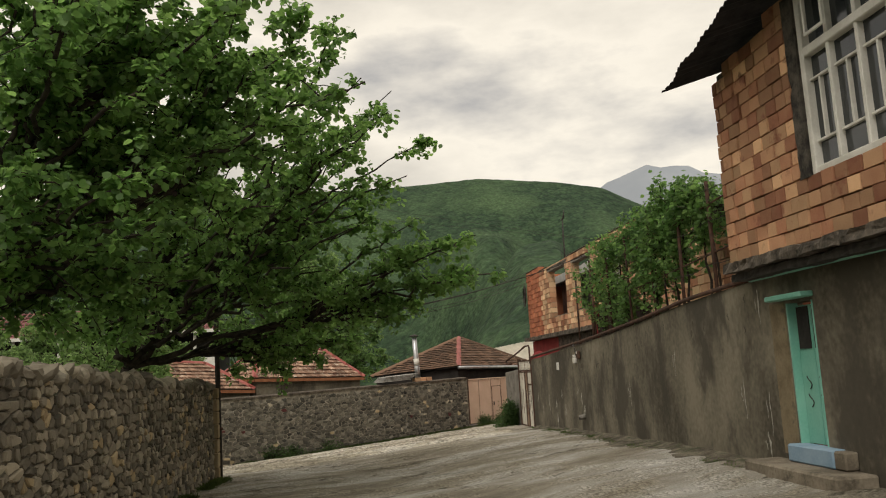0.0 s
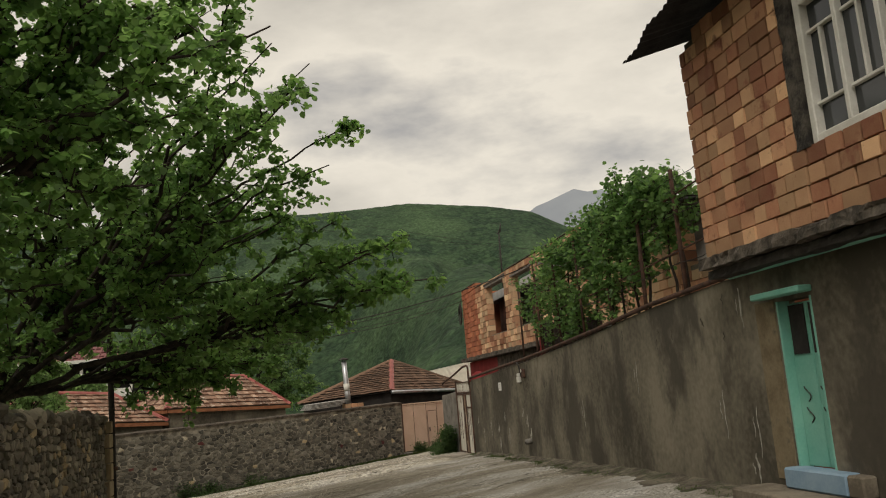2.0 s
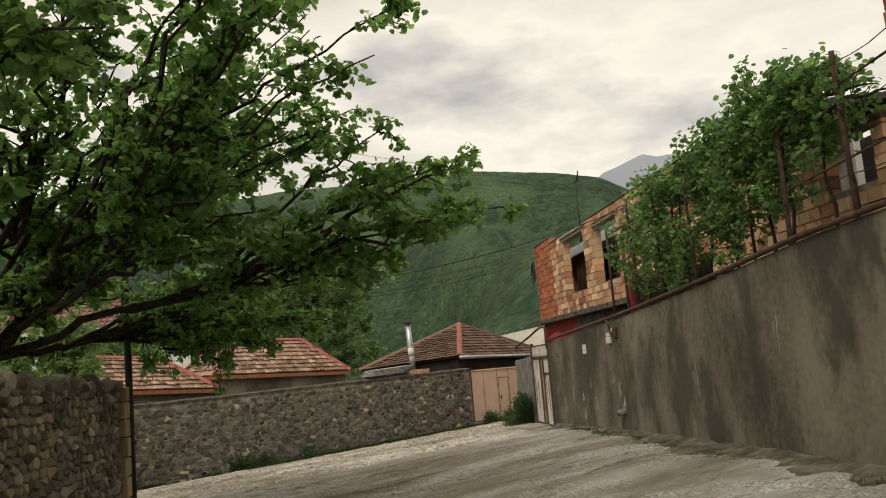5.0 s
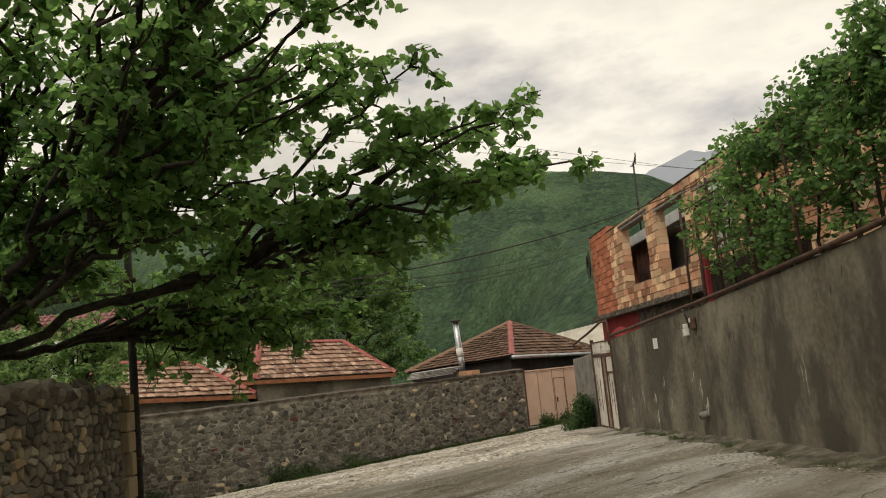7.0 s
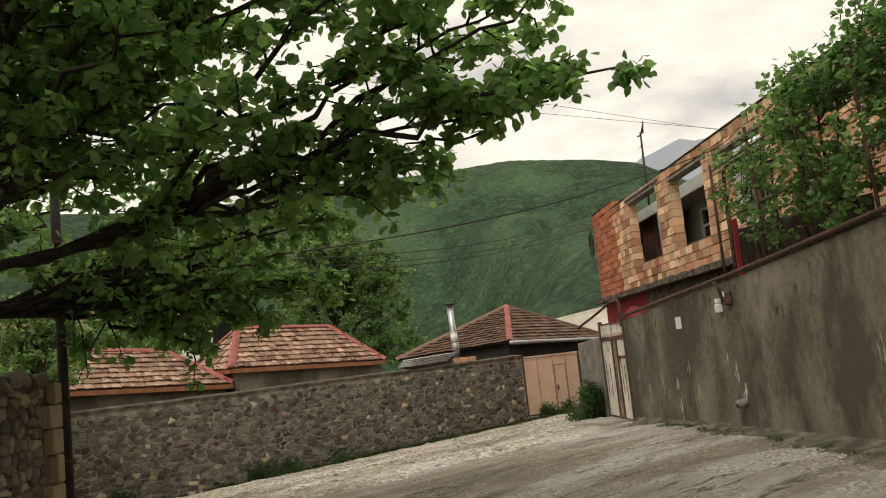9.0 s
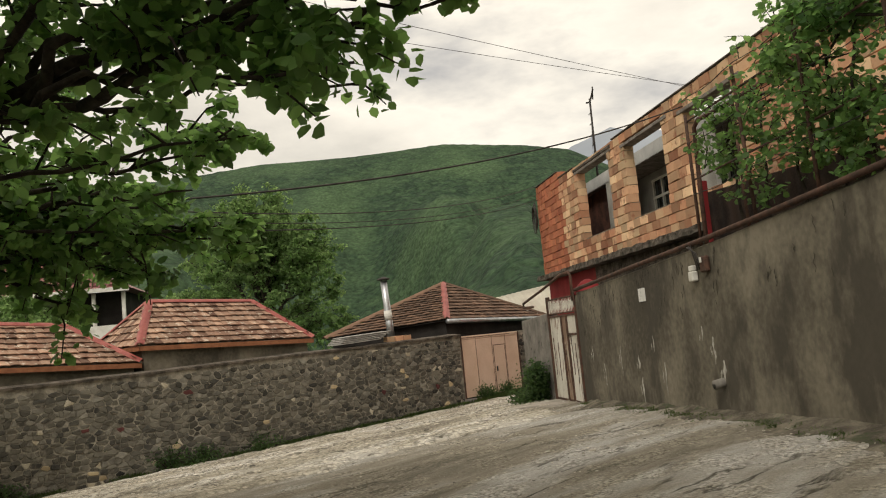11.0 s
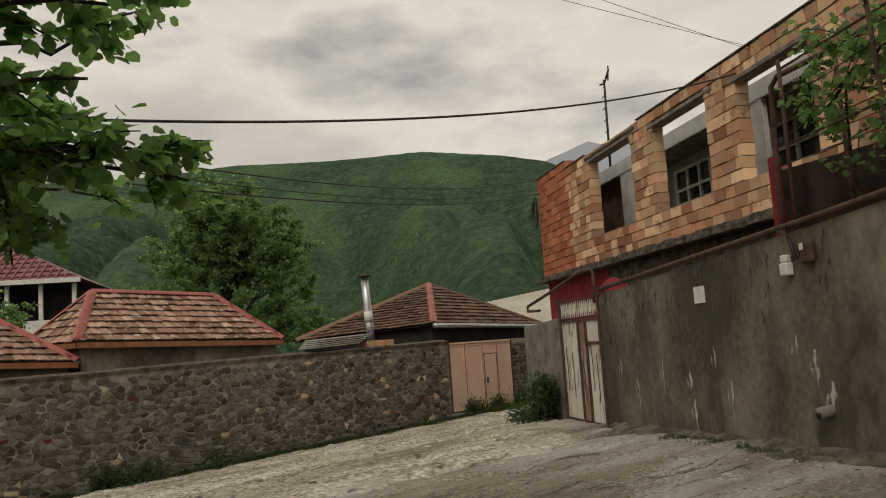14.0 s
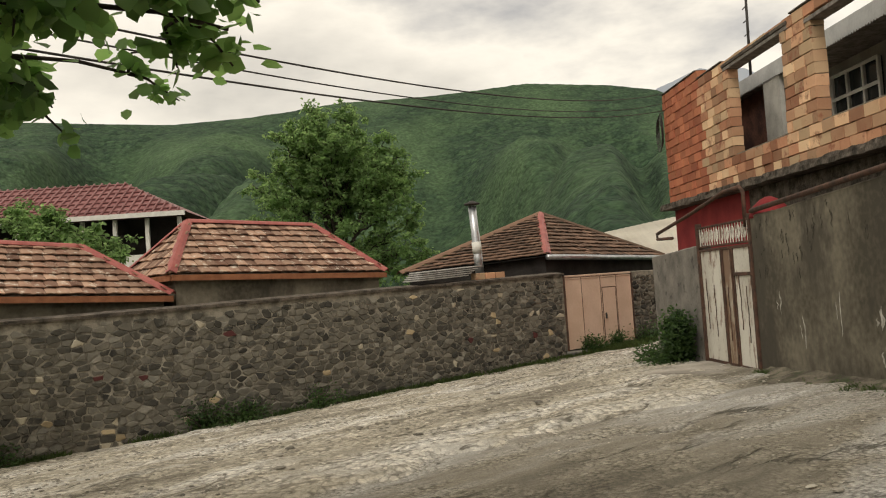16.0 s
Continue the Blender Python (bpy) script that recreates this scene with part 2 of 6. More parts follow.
M_PALE_MORTAR = mat("pale_brick_mortar", (0.13, 0.112, 0.087), (0.27, 0.235, 0.185), 4, 0.97, 0.6, 40)
M_STONE = mat("brown_fieldstone", (0.085, 0.076, 0.06), (0.37, 0.325, 0.245), 6, 0.9, 0.8, 45, rnd=0.8)
M_STONE_S = mat("brown_fieldstone_joined", (0.085, 0.076, 0.06), (0.37, 0.325, 0.245), 6, 0.9, 0.8, 45, rnd=0.8, island=True)
M_FSTONE = mat("dark_fieldstone", (0.036, 0.035, 0.031), (0.165, 0.15, 0.118), 9, 0.9, 1.0, 34, rnd=0.75, patch=((0.20, 0.18, 0.142), 3.6, 0.5))
M_FSTONE_S = mat("dark_fieldstone_joined", (0.036, 0.035, 0.031), (0.165, 0.15, 0.118), 9, 0.9, 1.0, 34, rnd=0.75, island=True, patch=((0.20, 0.18, 0.142), 3.6, 0.5))
M_GREYSTONE = mat("pale_grey_fieldstone", (0.12, 0.112, 0.092), (0.27, 0.25, 0.205), 8, 0.9, 0.8, 40, rnd=0.5)
M_CREAM = mat("cream_stone", (0.36, 0.31, 0.22), (0.5, 0.45, 0.35), 6, 0.9, 0.4, 45)
M_MAROON = mat("maroon_stone", (0.07, 0.022, 0.022), (0.11, 0.035, 0.032), 6, 0.8, 0.4, 45)
M_QUOIN = mat("tan_quoin_block", (0.34, 0.26, 0.15), (0.50, 0.40, 0.25), 5, 0.95, 0.6, 40, rnd=0.5)
M_JOINT = mat("grey_lime_mortar", (0.12, 0.108, 0.086), (0.31, 0.28, 0.224), 5, 0.97, 1.0, 24, depth=0.03, patch=((0.07, 0.063, 0.05), 2.2, 0.3))
M_PAPER = mat("white_paper", (0.62, 0.61, 0.57), (0.72, 0.71, 0.67), 8, 0.9, 0.1, 60)
M_LIME = mat("white_lime_run", (0.26, 0.24, 0.20), (0.52, 0.50, 0.44), 14, 0.95, 0.3, 60)
M_BRICK = mat("clay_block", (0.39, 0.165, 0.09), (0.73, 0.52, 0.315), 4, 0.9, 0.6, 50, rnd=0.88, patch=((0.27, 0.095, 0.055), 3.0, 0.36))
M_BRICK_S = mat("clay_block_joined", (0.39, 0.165, 0.09), (0.73, 0.52, 0.315), 4, 0.9, 0.5, 50, rnd=0.88, island=True, patch=((0.27, 0.095, 0.055), 3.0, 0.36))
M_BRICK_H = mat("brown_red_clay_block", (0.29, 0.115, 0.066), (0.62, 0.385, 0.215), 4, 0.9, 0.7, 50, rnd=0.85, patch=((0.22, 0.085, 0.052), 3.0, 0.4))
M_BRICK_HS = mat("brown_red_clay_block_joined", (0.29, 0.115, 0.066), (0.62, 0.385, 0.215), 4, 0.9, 0.7, 50, rnd=0.85, island=True)
M_BRICK_R = mat("red_clay_block", (0.36, 0.11, 0.06), (0.46, 0.18, 0.09), 4, 0.9, 0.3, 50, rnd=0.6)
M_TILE = mat("clay_roof_tile", (0.14, 0.07, 0.047), (0.43, 0.28, 0.195), 5, 0.92, 0.6, 40, rnd=0.8, patch=((0.62, 0.54, 0.44), 7.0, 0.4))
M_TILE_S = mat("clay_roof_tile_joined", (0.14, 0.07, 0.047), (0.43, 0.28, 0.195), 5, 0.92, 0.6, 40, rnd=0.8, island=True, patch=((0.62, 0.54, 0.44), 7.0, 0.4))
M_TILE_D = mat("mossy_clay_roof_tile", (0.09, 0.06, 0.042), (0.20, 0.12, 0.08), 4, 0.93, 0.5, 30, rnd=0.7)
M_REDMETAL = mat("red_painted_metal", (0.25, 0.052, 0.043), (0.35, 0.10, 0.08), 3, 0.55, 0.1, 30)
M_PINKMETAL = mat("pink_beige_painted_metal", (0.58, 0.41, 0.30), (0.68, 0.50, 0.38), 1.5, 0.6, 0.05, 20)
M_WHITEMETAL = mat("white_painted_rusty_metal", (0.52, 0.49, 0.42), (0.68, 0.65, 0.57), 2, 0.6, 0.1, 30, patch=((0.17, 0.08, 0.038), 6.0, 0.5), streak=2.5)
M_RUSTY_WHITE = mat("rust_eaten_white_metal", (0.42, 0.36, 0.27), (0.62, 0.57, 0.47), 2, 0.65, 0.2, 30, patch=((0.15, 0.068, 0.032), 4.0, 1.0), streak=3.0)
M_RUST = mat("rusty_iron", (0.048, 0.03, 0.022), (0.115, 0.06, 0.04), 8, 0.85, 0.3, 60)
M_IRON = mat("dark_iron", (0.028, 0.025, 0.023), (0.06, 0.052, 0.046), 8, 0.7, 0.2, 60)
M_TEAL = mat("turquoise_painted_metal", (0.16, 0.42, 0.33), (0.23, 0.50, 0.40), 2, 0.55, 0.1, 30)
M_BLUE = mat("pale_blue_paint", (0.20, 0.30, 0.40), (0.27, 0.37, 0.46), 3, 0.85, 0.2, 30)
M_OCHRE = mat("ochre_render", (0.15, 0.115, 0.068), (0.25, 0.20, 0.125), 3, 0.9, 0.3, 30, patch=((0.10, 0.085, 0.06), 3.0, 0.45))
M_RED = mat("red_painted_wall", (0.17, 0.014, 0.016), (0.25, 0.028, 0.027), 2, 0.8, 0.1, 30)
M_WOOD = mat("red_brown_timber", (0.22, 0.085, 0.04), (0.32, 0.135, 0.065), 6, 0.8, 0.2, 40)
M_GREYWOOD = mat("weathered_timber", (0.14, 0.12, 0.10), (0.28, 0.25, 0.22), 8, 0.9, 0.3, 50)
M_WHITE = mat("white_window_paint", (0.56, 0.54, 0.48), (0.70, 0.68, 0.62), 4, 0.6, 0.15, 40)
M_DARKROOF = mat("dark_corrugated_roofing", (0.035, 0.033, 0.033), (0.07, 0.065, 0.062), 4, 0.8, 0.2, 40)
# Near-black colour that stands in for shade in gaps, openings and under eaves.
M_DARK = mat("near_black_shade", (0.02, 0.018, 0.016), (0.045, 0.04, 0.036), 2, 0.9, 0.1, 20)
M_BARK = mat("bark", (0.022, 0.017, 0.013), (0.06, 0.047, 0.035), 12, 0.95, 0.8, 60, depth=0.02)
M_CONC = mat("raw_concrete", (0.13, 0.12, 0.105), (0.24, 0.22, 0.19), 3, 0.95, 0.4, 30, patch=((0.05, 0.045, 0.04), 5, 0.3))
M_STEP = mat("brown_stained_concrete", (0.13, 0.108, 0.08), (0.27, 0.23, 0.175), 3, 0.95, 0.6, 30, patch=((0.08, 0.068, 0.05), 4, 0.4))
# Rough beam colour; also serves as painted shade on the wall below the slab.
M_BEAM = mat("rough_beam_and_shade", (0.045, 0.038, 0.03), (0.15, 0.125, 0.10), 5, 0.95, 1.0, 25, depth=0.05, patch=((0.2, 0.17, 0.14), 7, 0.3))
# Very dark, rough surface of the window reveals.
M_REVEAL = mat("dark_rough_reveal", (0.025, 0.022, 0.019), (0.10, 0.087, 0.07), 7, 0.95, 1.0, 30, depth=0.03)
M_GALV = mat("galvanised_sheet", (0.40, 0.41, 0.42), (0.58, 0.59, 0.60), 5, 0.35, 0.05, 40, metal=0.85)


def glass_material():
    m = bpy.data.materials.new("window_glass")
    m.use_nodes = True
    b = m.node_tree.nodes["Principled BSDF"]
    b.inputs["Base Color"].default_value = (0.03, 0.034, 0.036, 1)
    b.inputs["Roughness"].default_value = 0.08
    b.inputs["Specular IOR Level"].default_value = 0.6
    return m


M_GLASS = glass_material()


def leafy(name, c1, c2, rough=0.5):
    m = mat(name, c1, c2, 1.2, rough, 0, 9, rnd=0.6, island=True)
    n, l = m.node_tree.nodes, m.node_tree.links
    b = n["Principled BSDF"]
    tr = n.new("ShaderNodeBsdfTranslucent")
    ms = n.new("ShaderNodeMixShader")
    ms.inputs["Fac"].default_value = 0.58
    hs = n.new("ShaderNodeHueSaturation")
    hs.inputs["Value"].default_value, hs.inputs["Hue"].default_value = 2.65, 0.487
    l.new(b.inputs["Base Color"].links[0].from_socket, hs.inputs["Color"])
    l.new(hs.outputs["Color"], tr.inputs["Color"])
    l.new(b.outputs["BSDF"], ms.inputs[1])
    l.new(tr.outputs["BSDF"], ms.inputs[2])
    l.new(ms.outputs["Shader"], n["Material Output"].inputs["Surface"])
    return m


M_LEAF = leafy("dark_green_leaf", (0.058, 0.125, 0.034), (0.14, 0.24, 0.066))
M_VINE = leafy("fresh_green_vine_leaf", (0.045, 0.105, 0.03), (0.118, 0.205, 0.06))
# Paler green for farther trees, with distance haze mixed into the leaf colour.
M_LEAF3 = leafy("haze_tinted_leaf", (0.085, 0.145, 0.052), (0.155, 0.235, 0.085), 0.7)
M_SHRUB = leafy("dark_weed_leaf", (0.022, 0.048, 0.014), (0.05, 0.092, 0.026), 0.6)
M_GRASS = leafy("grass", (0.026, 0.046, 0.014), (0.062, 0.092, 0.026), 0.7)

# ---- helpers of the scene ----
def part(name, bm, material, parent=None, label="", smooth=False):
    me = bpy.data.meshes.new(name)
    bm.normal_update()
    bm.to_mesh(me)
    bm.free()
    me.materials.append(material)
    if smooth:
        me.polygons.foreach_set("use_smooth", [True] * len(me.polygons))
    ob = new(name, me)
    ob.parent = parent
    return tagged(ob, label)


def mesh_part(name, verts, faces, material, parent=None, label="", smooth=False):
    me = bpy.data.meshes.new(name)
    me.from_pydata(verts, [], faces)
    me.materials.append(material)
    if smooth:
        me.polygons.foreach_set("use_smooth", [True] * len(me.polygons))
    ob = new(name, me)
    ob.parent = parent
    return tagged(ob, label)


def thing(name, label, category, group="", kind=""):
    return tagged(new(name), label, category, group, kind)


def box(x0, x1, y0, y1, z0, z1, bev=0.0, bm=None, m=None):
    """A box, bevelled, in its own or a given bmesh, moved by m."""
    b = bmesh.new()
    bmesh.ops.create_cube(b, size=1)
    for v in b.verts:
        v.co = Vector(((x0, x1)[v.co.x > 0], (y0, y1)[v.co.y > 0], (z0, z1)[v.co.z > 0]))
    if bev:
        bmesh.ops.bevel(b, geom=b.edges[:], offset=bev, segments=1, affect="EDGES", profile=0.5)
    if m is not None:
        bmesh.ops.transform(b, matrix=m, verts=b.verts)
    if bm is None:
        return b
    tmp = bpy.data.meshes.new("tmp")
    b.to_mesh(tmp)
    b.free()
    bm.from_mesh(tmp)
    bpy.data.meshes.remove(tmp)
    return bm


def tube_data(points, radii, sides=6):
    """Vertices and faces of a tube along points."""
    vs, fs = [], []
    pts = [Vector(p) for p in points]
    ref = Vector((0.31, 0.17, 0.93)).normalized()
    for i, p in enumerate(pts):
        d = (pts[min(i + 1, len(pts) - 1)] - pts[max(i - 1, 0)]).normalized()
        a = d.cross(ref)
        if a.length < 0.05:
            a = d.cross(Vector((1, 0, 0)))
        a.normalize()
        b = d.cross(a)
        for k in range(sides):
            t = 2 * math.pi * k / sides
            vs.append(p + (a * math.cos(t) + b * math.sin(t)) * radii[i])
    for i in range(len(pts) - 1):
        for k in range(sides):
            k2 = (k + 1) % sides
            fs.append((i * sides + k, i * sides + k2, (i + 1) * sides + k2, (i + 1) * sides + k))
    fs.append(tuple(range(sides))[::-1])
    fs.append(tuple((len(pts) - 1) * sides + k for k in range(sides)))
    return vs, fs


def tube(name, points, r, material, parent=None, label="", sides=8):
    radii = r if isinstance(r, (list, tuple)) else [r] * len(points)
    vs, fs = tube_data(points, radii, sides)
    return mesh_part(name, vs, fs, material, parent, label, True)


def wall_frame(p, q):
    """A pose whose x runs along the wall from p to q, y goes into the wall, z is up."""
    d = Vector((q[0] - p[0], q[1] - p[1], 0)).normalized()
    return Matrix(((d.x, -d.y, 0, p[0]), (d.y, d.x, 0, p[1]), (0, 0, 1, 0), (0, 0, 0, 1)))


def smooth01(t):
    t = min(1.0, max(0.0, t))
    return t * t * (3 - 2 * t)


def ground_z(x, y):
    X, Y = max(-9, min(9, x)) / 10, max(-12, min(40, y)) / 10
    return -0.12 * math.exp(-((x - 0.4) / 2.4) ** 2) * smooth01((24 - y) / 6) + 0.369 - 0.263 * X + 0.021 * Y - 0.127 * X * X + 0.352 * X * Y - 0.122 * Y * Y


# ---- setting: terrain, road, walls ----
RIDGE_AZ = (-180, -60, -40, -22, -14, -9, -3, 3.3, 9.6, 15, 18, 20.7, 25, 35, 60, 180)
RIDGE_EL = (0.12, 0.16, 0.20, 0.205, 0.203, 0.21, 0.2235, 0.2255, 0.231, 0.219, 0.207, 0.18, 0.14, 0.11, 0.11, 0.12)


def terrain():
    az = np.concatenate((np.arange(-180, -40, 4.0), np.arange(-40, 40, 0.16), np.arange(40, 180, 4.0)))
    rr = np.concatenate((np.linspace(2, 110, 28), 110 + 590 * np.linspace(0.004, 1, 210) ** 1.25, np.array((720, 760, 900, 1300, 3600))))
    vs = []
    for r in rr:
        for a in az:
            x, y = r * math.sin(radians(a)), 15 + r * math.cos(radians(a))
            base = ground_z(x, y) - 0.12
            if r > 45:
                base += (-2.0 - base) * smooth01((r - 45) / 40)
            u = (r - 95) / 575
            z = base
            if u > 0:
                el = float(np.interp(a, RIDGE_AZ, RIDGE_EL))
                top = 1.5 + el * 670
                if u <= 1:
                    z = base + (top - base) * (0.5 * u + 0.5 * u * u)
                    k = math.sin(math.pi * min(u, 1)) ** 1.4
                    z -= k * 75 * (1 - smooth01(abs(noise.noise((x / 170 + 0.2 * y / 170 + 3.1, y / 460, 0.4))) * 3.2)) + k * 15 * (1 - smooth01(abs(noise.noise((x / 65 - y / 300, y / 260, 2.4))) * 3.4)) + k * 11 * noise.noise((x / 45 - y / 160, y / 90, 5.2))
                    z += min(1, u * 6) * 1.9 * (1 - 0.75 * smooth01((u - 0.8) / 0.2)) * noise.noise((x / 6.5, y / 9.0, 1.7)) * (0.5 + smooth01(0.5 + 1.8 * noise.noise((x / 60, y / 60, 9.3))))
                else:
                    z = top - (r - 670) * 0.05
            vs.append((x, y, z))
    n = len(az)
    fs = [(i * n + j, i * n + (j + 1) % n, (i + 1) * n + (j + 1) % n, (i + 1) * n + j) for i in range(len(rr) - 1) for j in range(n)]
    fs.append(tuple(range(n))[::-1])
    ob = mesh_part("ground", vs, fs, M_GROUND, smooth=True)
    return tagged(ob, "green wooded hills rising round the village", "hill", kind="structure")


terrain()

# Mountain backdrop; its haze is only colour.
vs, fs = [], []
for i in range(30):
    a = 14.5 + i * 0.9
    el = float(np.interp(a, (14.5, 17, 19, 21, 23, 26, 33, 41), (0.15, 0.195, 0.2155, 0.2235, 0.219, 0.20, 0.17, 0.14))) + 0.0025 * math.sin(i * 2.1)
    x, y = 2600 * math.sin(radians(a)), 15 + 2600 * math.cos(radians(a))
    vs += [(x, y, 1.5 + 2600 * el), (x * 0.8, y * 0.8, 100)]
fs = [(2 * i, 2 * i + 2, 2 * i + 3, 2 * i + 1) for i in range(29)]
tagged(mesh_part("backdrop", vs, fs, M_MOUNT, smooth=True), "mountain far behind the hills with blue-grey haze in its colour", "mountain", kind="structure")

vs, fs = [], []
ROAD_X = np.arange(-14, 9.01, 0.14)
ROAD_Y = np.concatenate((np.arange(-12, 8, 0.4), np.arange(8, 40.1, 0.13)))
for y in ROAD_Y:
    for x in ROAD_X:
        z = ground_z(x, y) + 0.03 * noise.noise((x * 0.7, y * 0.5, 0)) + 0.018 * noise.noise((x * 1.7, y * 3.4, 3)) + 0.014 * noise.noise((x * 5, y * 6, 8))
        r = noise.noise((x * 0.55 + 0.3 * y, y * 1.5, 4.4))
        r2 = noise.noise((x * 0.35 - 0.2 * y, y * 0.8, 7.1))
        vs.append((x, y, z + 0.016 * smooth01((r - 0.02) * 20) + 0.016 * smooth01((r2 + 0.05) * 22)))
NX = len(ROAD_X)
for j in range(len(ROAD_Y) - 1):
    for i in range(NX - 1):
        if (ROAD_Y[j] < 17.2 and ROAD_X[i] < -3.3) or (ROAD_Y[j] < 30.5 and ROAD_X[i] > 5.45):
            continue
        fs.append((j * NX + i, j * NX + i + 1, (j + 1) * NX + i + 1, (j + 1) * NX + i))
tagged(mesh_part("road", vs, fs, M_ROAD, smooth=True), "rough worn concrete and rubble village lane", "road", kind="structure")


def wall_strip(name, p, q, tops, thick, material, label, bottom=-2.2):
    """A wall from p to q whose top runs through tops, pairs of metres along it and height."""
    m = wall_frame(p, q)
    length = (Vector(q) - Vector(p)).length
    n = max(2, int(length / 0.35))
    vs, fs = [], []
    for i in range(n + 1):
        s = length * i / n
        h = float(np.interp(s, [a for a, b in tops], [b for a, b in tops])) + 0.012 * noise.noise((s * 1.3, 7.7, p[0]))
        for yy, zz in ((0, bottom), (0.0, h - 0.02), (0.02, h), (thick - 0.02, h), (thick, h - 0.02), (thick, bottom)):
            vs.append(m @ Vector((s, yy, zz)))
    for i in range(n):
        for k in range(5):
            a = i * 6 + k
            fs.append((a, a + 6, a + 7, a + 1))
    fs += [tuple(range(6)), tuple(n * 6 + k for k in range(5, -1, -1))]
    return tagged(mesh_part(name, vs, fs, material), label, "wall", kind="structure")


# the wall frames: y of each points away from the lane
GX = 5.33
GATE_Y0, GATE_Y1 = 26.33, 28.45
DOOR_Y0, DOOR_Y1 = 9.5, 10.16
TOPS_G = [(0.0, 2.05), (0.55, 2.05), (3.4, 2.18), (6.0, 2.30), (7.5, 2.39), (10.5, 2.57), (12.95, 2.76), (16.17, 2.90)]
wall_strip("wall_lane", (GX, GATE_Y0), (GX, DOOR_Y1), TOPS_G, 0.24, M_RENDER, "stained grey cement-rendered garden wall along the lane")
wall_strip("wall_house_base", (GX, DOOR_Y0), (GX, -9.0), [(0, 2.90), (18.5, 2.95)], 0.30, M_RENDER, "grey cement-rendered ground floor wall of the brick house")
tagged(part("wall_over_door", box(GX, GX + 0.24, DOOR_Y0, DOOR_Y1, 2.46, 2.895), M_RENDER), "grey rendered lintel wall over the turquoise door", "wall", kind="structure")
wall_strip("wall_beyond_gate", (GX, 31.0), (GX, GATE_Y1), [(0, 1.64), (2.55, 1.74)], 0.22, M_CONC, "pale grey concrete wall beyond the white gate")
wall_strip("wall_return", (8.6, 31.0), (GX + 0.22, 31.0), [(0, 1.6), (3.1, 1.64)], 0.2, M_CONC, "pale grey concrete wall turning the corner")

vs, fs = [], []
for i in range(171):
    y = 26.1 - 15.2 * i / 170
    reach = 0.55 + 0.45 * noise.noise((y * 0.5, 1.3, 0)) + 0.2 * noise.noise((y * 1.9, 4.3, 0)) + 0.35 * smooth01((20 - y) / 5)
    for k in range(9):
        u = k / 8
        x = GX + 0.02 - max(0.12, reach) * u
        vs.append((x, y, ground_z(x, y) + 0.035 + 0.05 * (1 - u) ** 1.5 - 0.055 * u + 0.034 * noise.noise((x * 3.1, y * 3.1, 2)) + 0.016 * noise.noise((x * 13, y * 13, 5))))
for i in range(170):
    for k in range(8):
        fs.append((i * 9 + k, i * 9 + k + 1, i * 9 + 10 + k, i * 9 + 9 + k))
M_EARTH = mat("damp_mossy_earth", (0.06, 0.05, 0.036), (0.19, 0.165, 0.123), 3.5, 0.97, 0.9, 40, depth=0.03, patch=((0.045, 0.055, 0.024), 3.4, 0.6))
tagged(mesh_part("verge", vs, fs, M_EARTH, smooth=True), "damp dark earth and moss along the wall foot", "earth", kind="structure")

FP, FQ = (-4.3, 30.0), (-4.3 + 8.11, 30.0 + 5.84)
WF = wall_frame(FP, FQ)


def on_far(s, back=0.0, z=0.0):
    return WF @ Vector((s, back, z))


FL, FR = on_far(-9), on_far(10.98)
vs, fs = [], []
n_s, n_b = 240, 115
for i in range(n_s + 1):
    for k in range(n_b + 1):
        s_, b_ = -11 + 25.0 * i / n_s, 0.1 - 12.6 * k / n_b
        edge = 8.9 + 0.9 * noise.noise((s_ * 0.45, 2.2, 0)) + 0.3 * noise.noise((s_ * 1.7, 5.1, 0)) - 5.4 * smooth01((s_ - 3) / 8)
        p = on_far(s_, b_)
        z = ground_z(p.x, p.y) + 0.065 + 0.045 * noise.noise((p.x * 1.4, p.y * 1.4, 2)) + 0.03 * noise.noise((p.x * 4.5, p.y * 4.5, 6)) - 0.14 * smooth01((-b_ - edge) / 0.5)
        vs.append((p.x, p.y, z))
for i in range(n_s):
    for k in range(n_b):
        fs.append((i * (n_b + 1) + k, i * (n_b + 1) + k + 1, (i + 1) * (n_b + 1) + k + 1, (i + 1) * (n_b + 1) + k))
tagged(mesh_part("pavement", vs, fs, M_RUBBLE, smooth=True), "pale rubble-strewn cross lane below the stone wall", "lane", kind="structure")
FAR_TOPS = [(0, 1.19), (6.9, 1.26), (9.7, 1.29), (13.9, 1.36), (19.98, 1.46)]
far_wall = wall_strip("wall_far", FL.xy[:], FR.xy[:], FAR_TOPS, 0.4, M_JOINT, "dark fieldstone wall with a cement-capped top facing the lane")
PL, PR = on_far(13.72), on_far(17.2)
pier_wall = wall_strip("wall_far_pier", PL.xy[:], PR.xy[:], [(0, 1.42), (3.5, 1.36)], 0.4, M_JOINT, "dark fieldstone pier beside the pink metal gate")
near_wall = wall_strip("wall_near", (-3.16, -9.0), (-3.16, 17.45), [(0, 2.15), (15.5, 2.10), (18.7, 2.02), (26.45, 1.80)], 0.42, M_MORTAR, "dry fieldstone garden wall at the edge of the lane")

# ---- pieces: stones, blocks, tiles ----


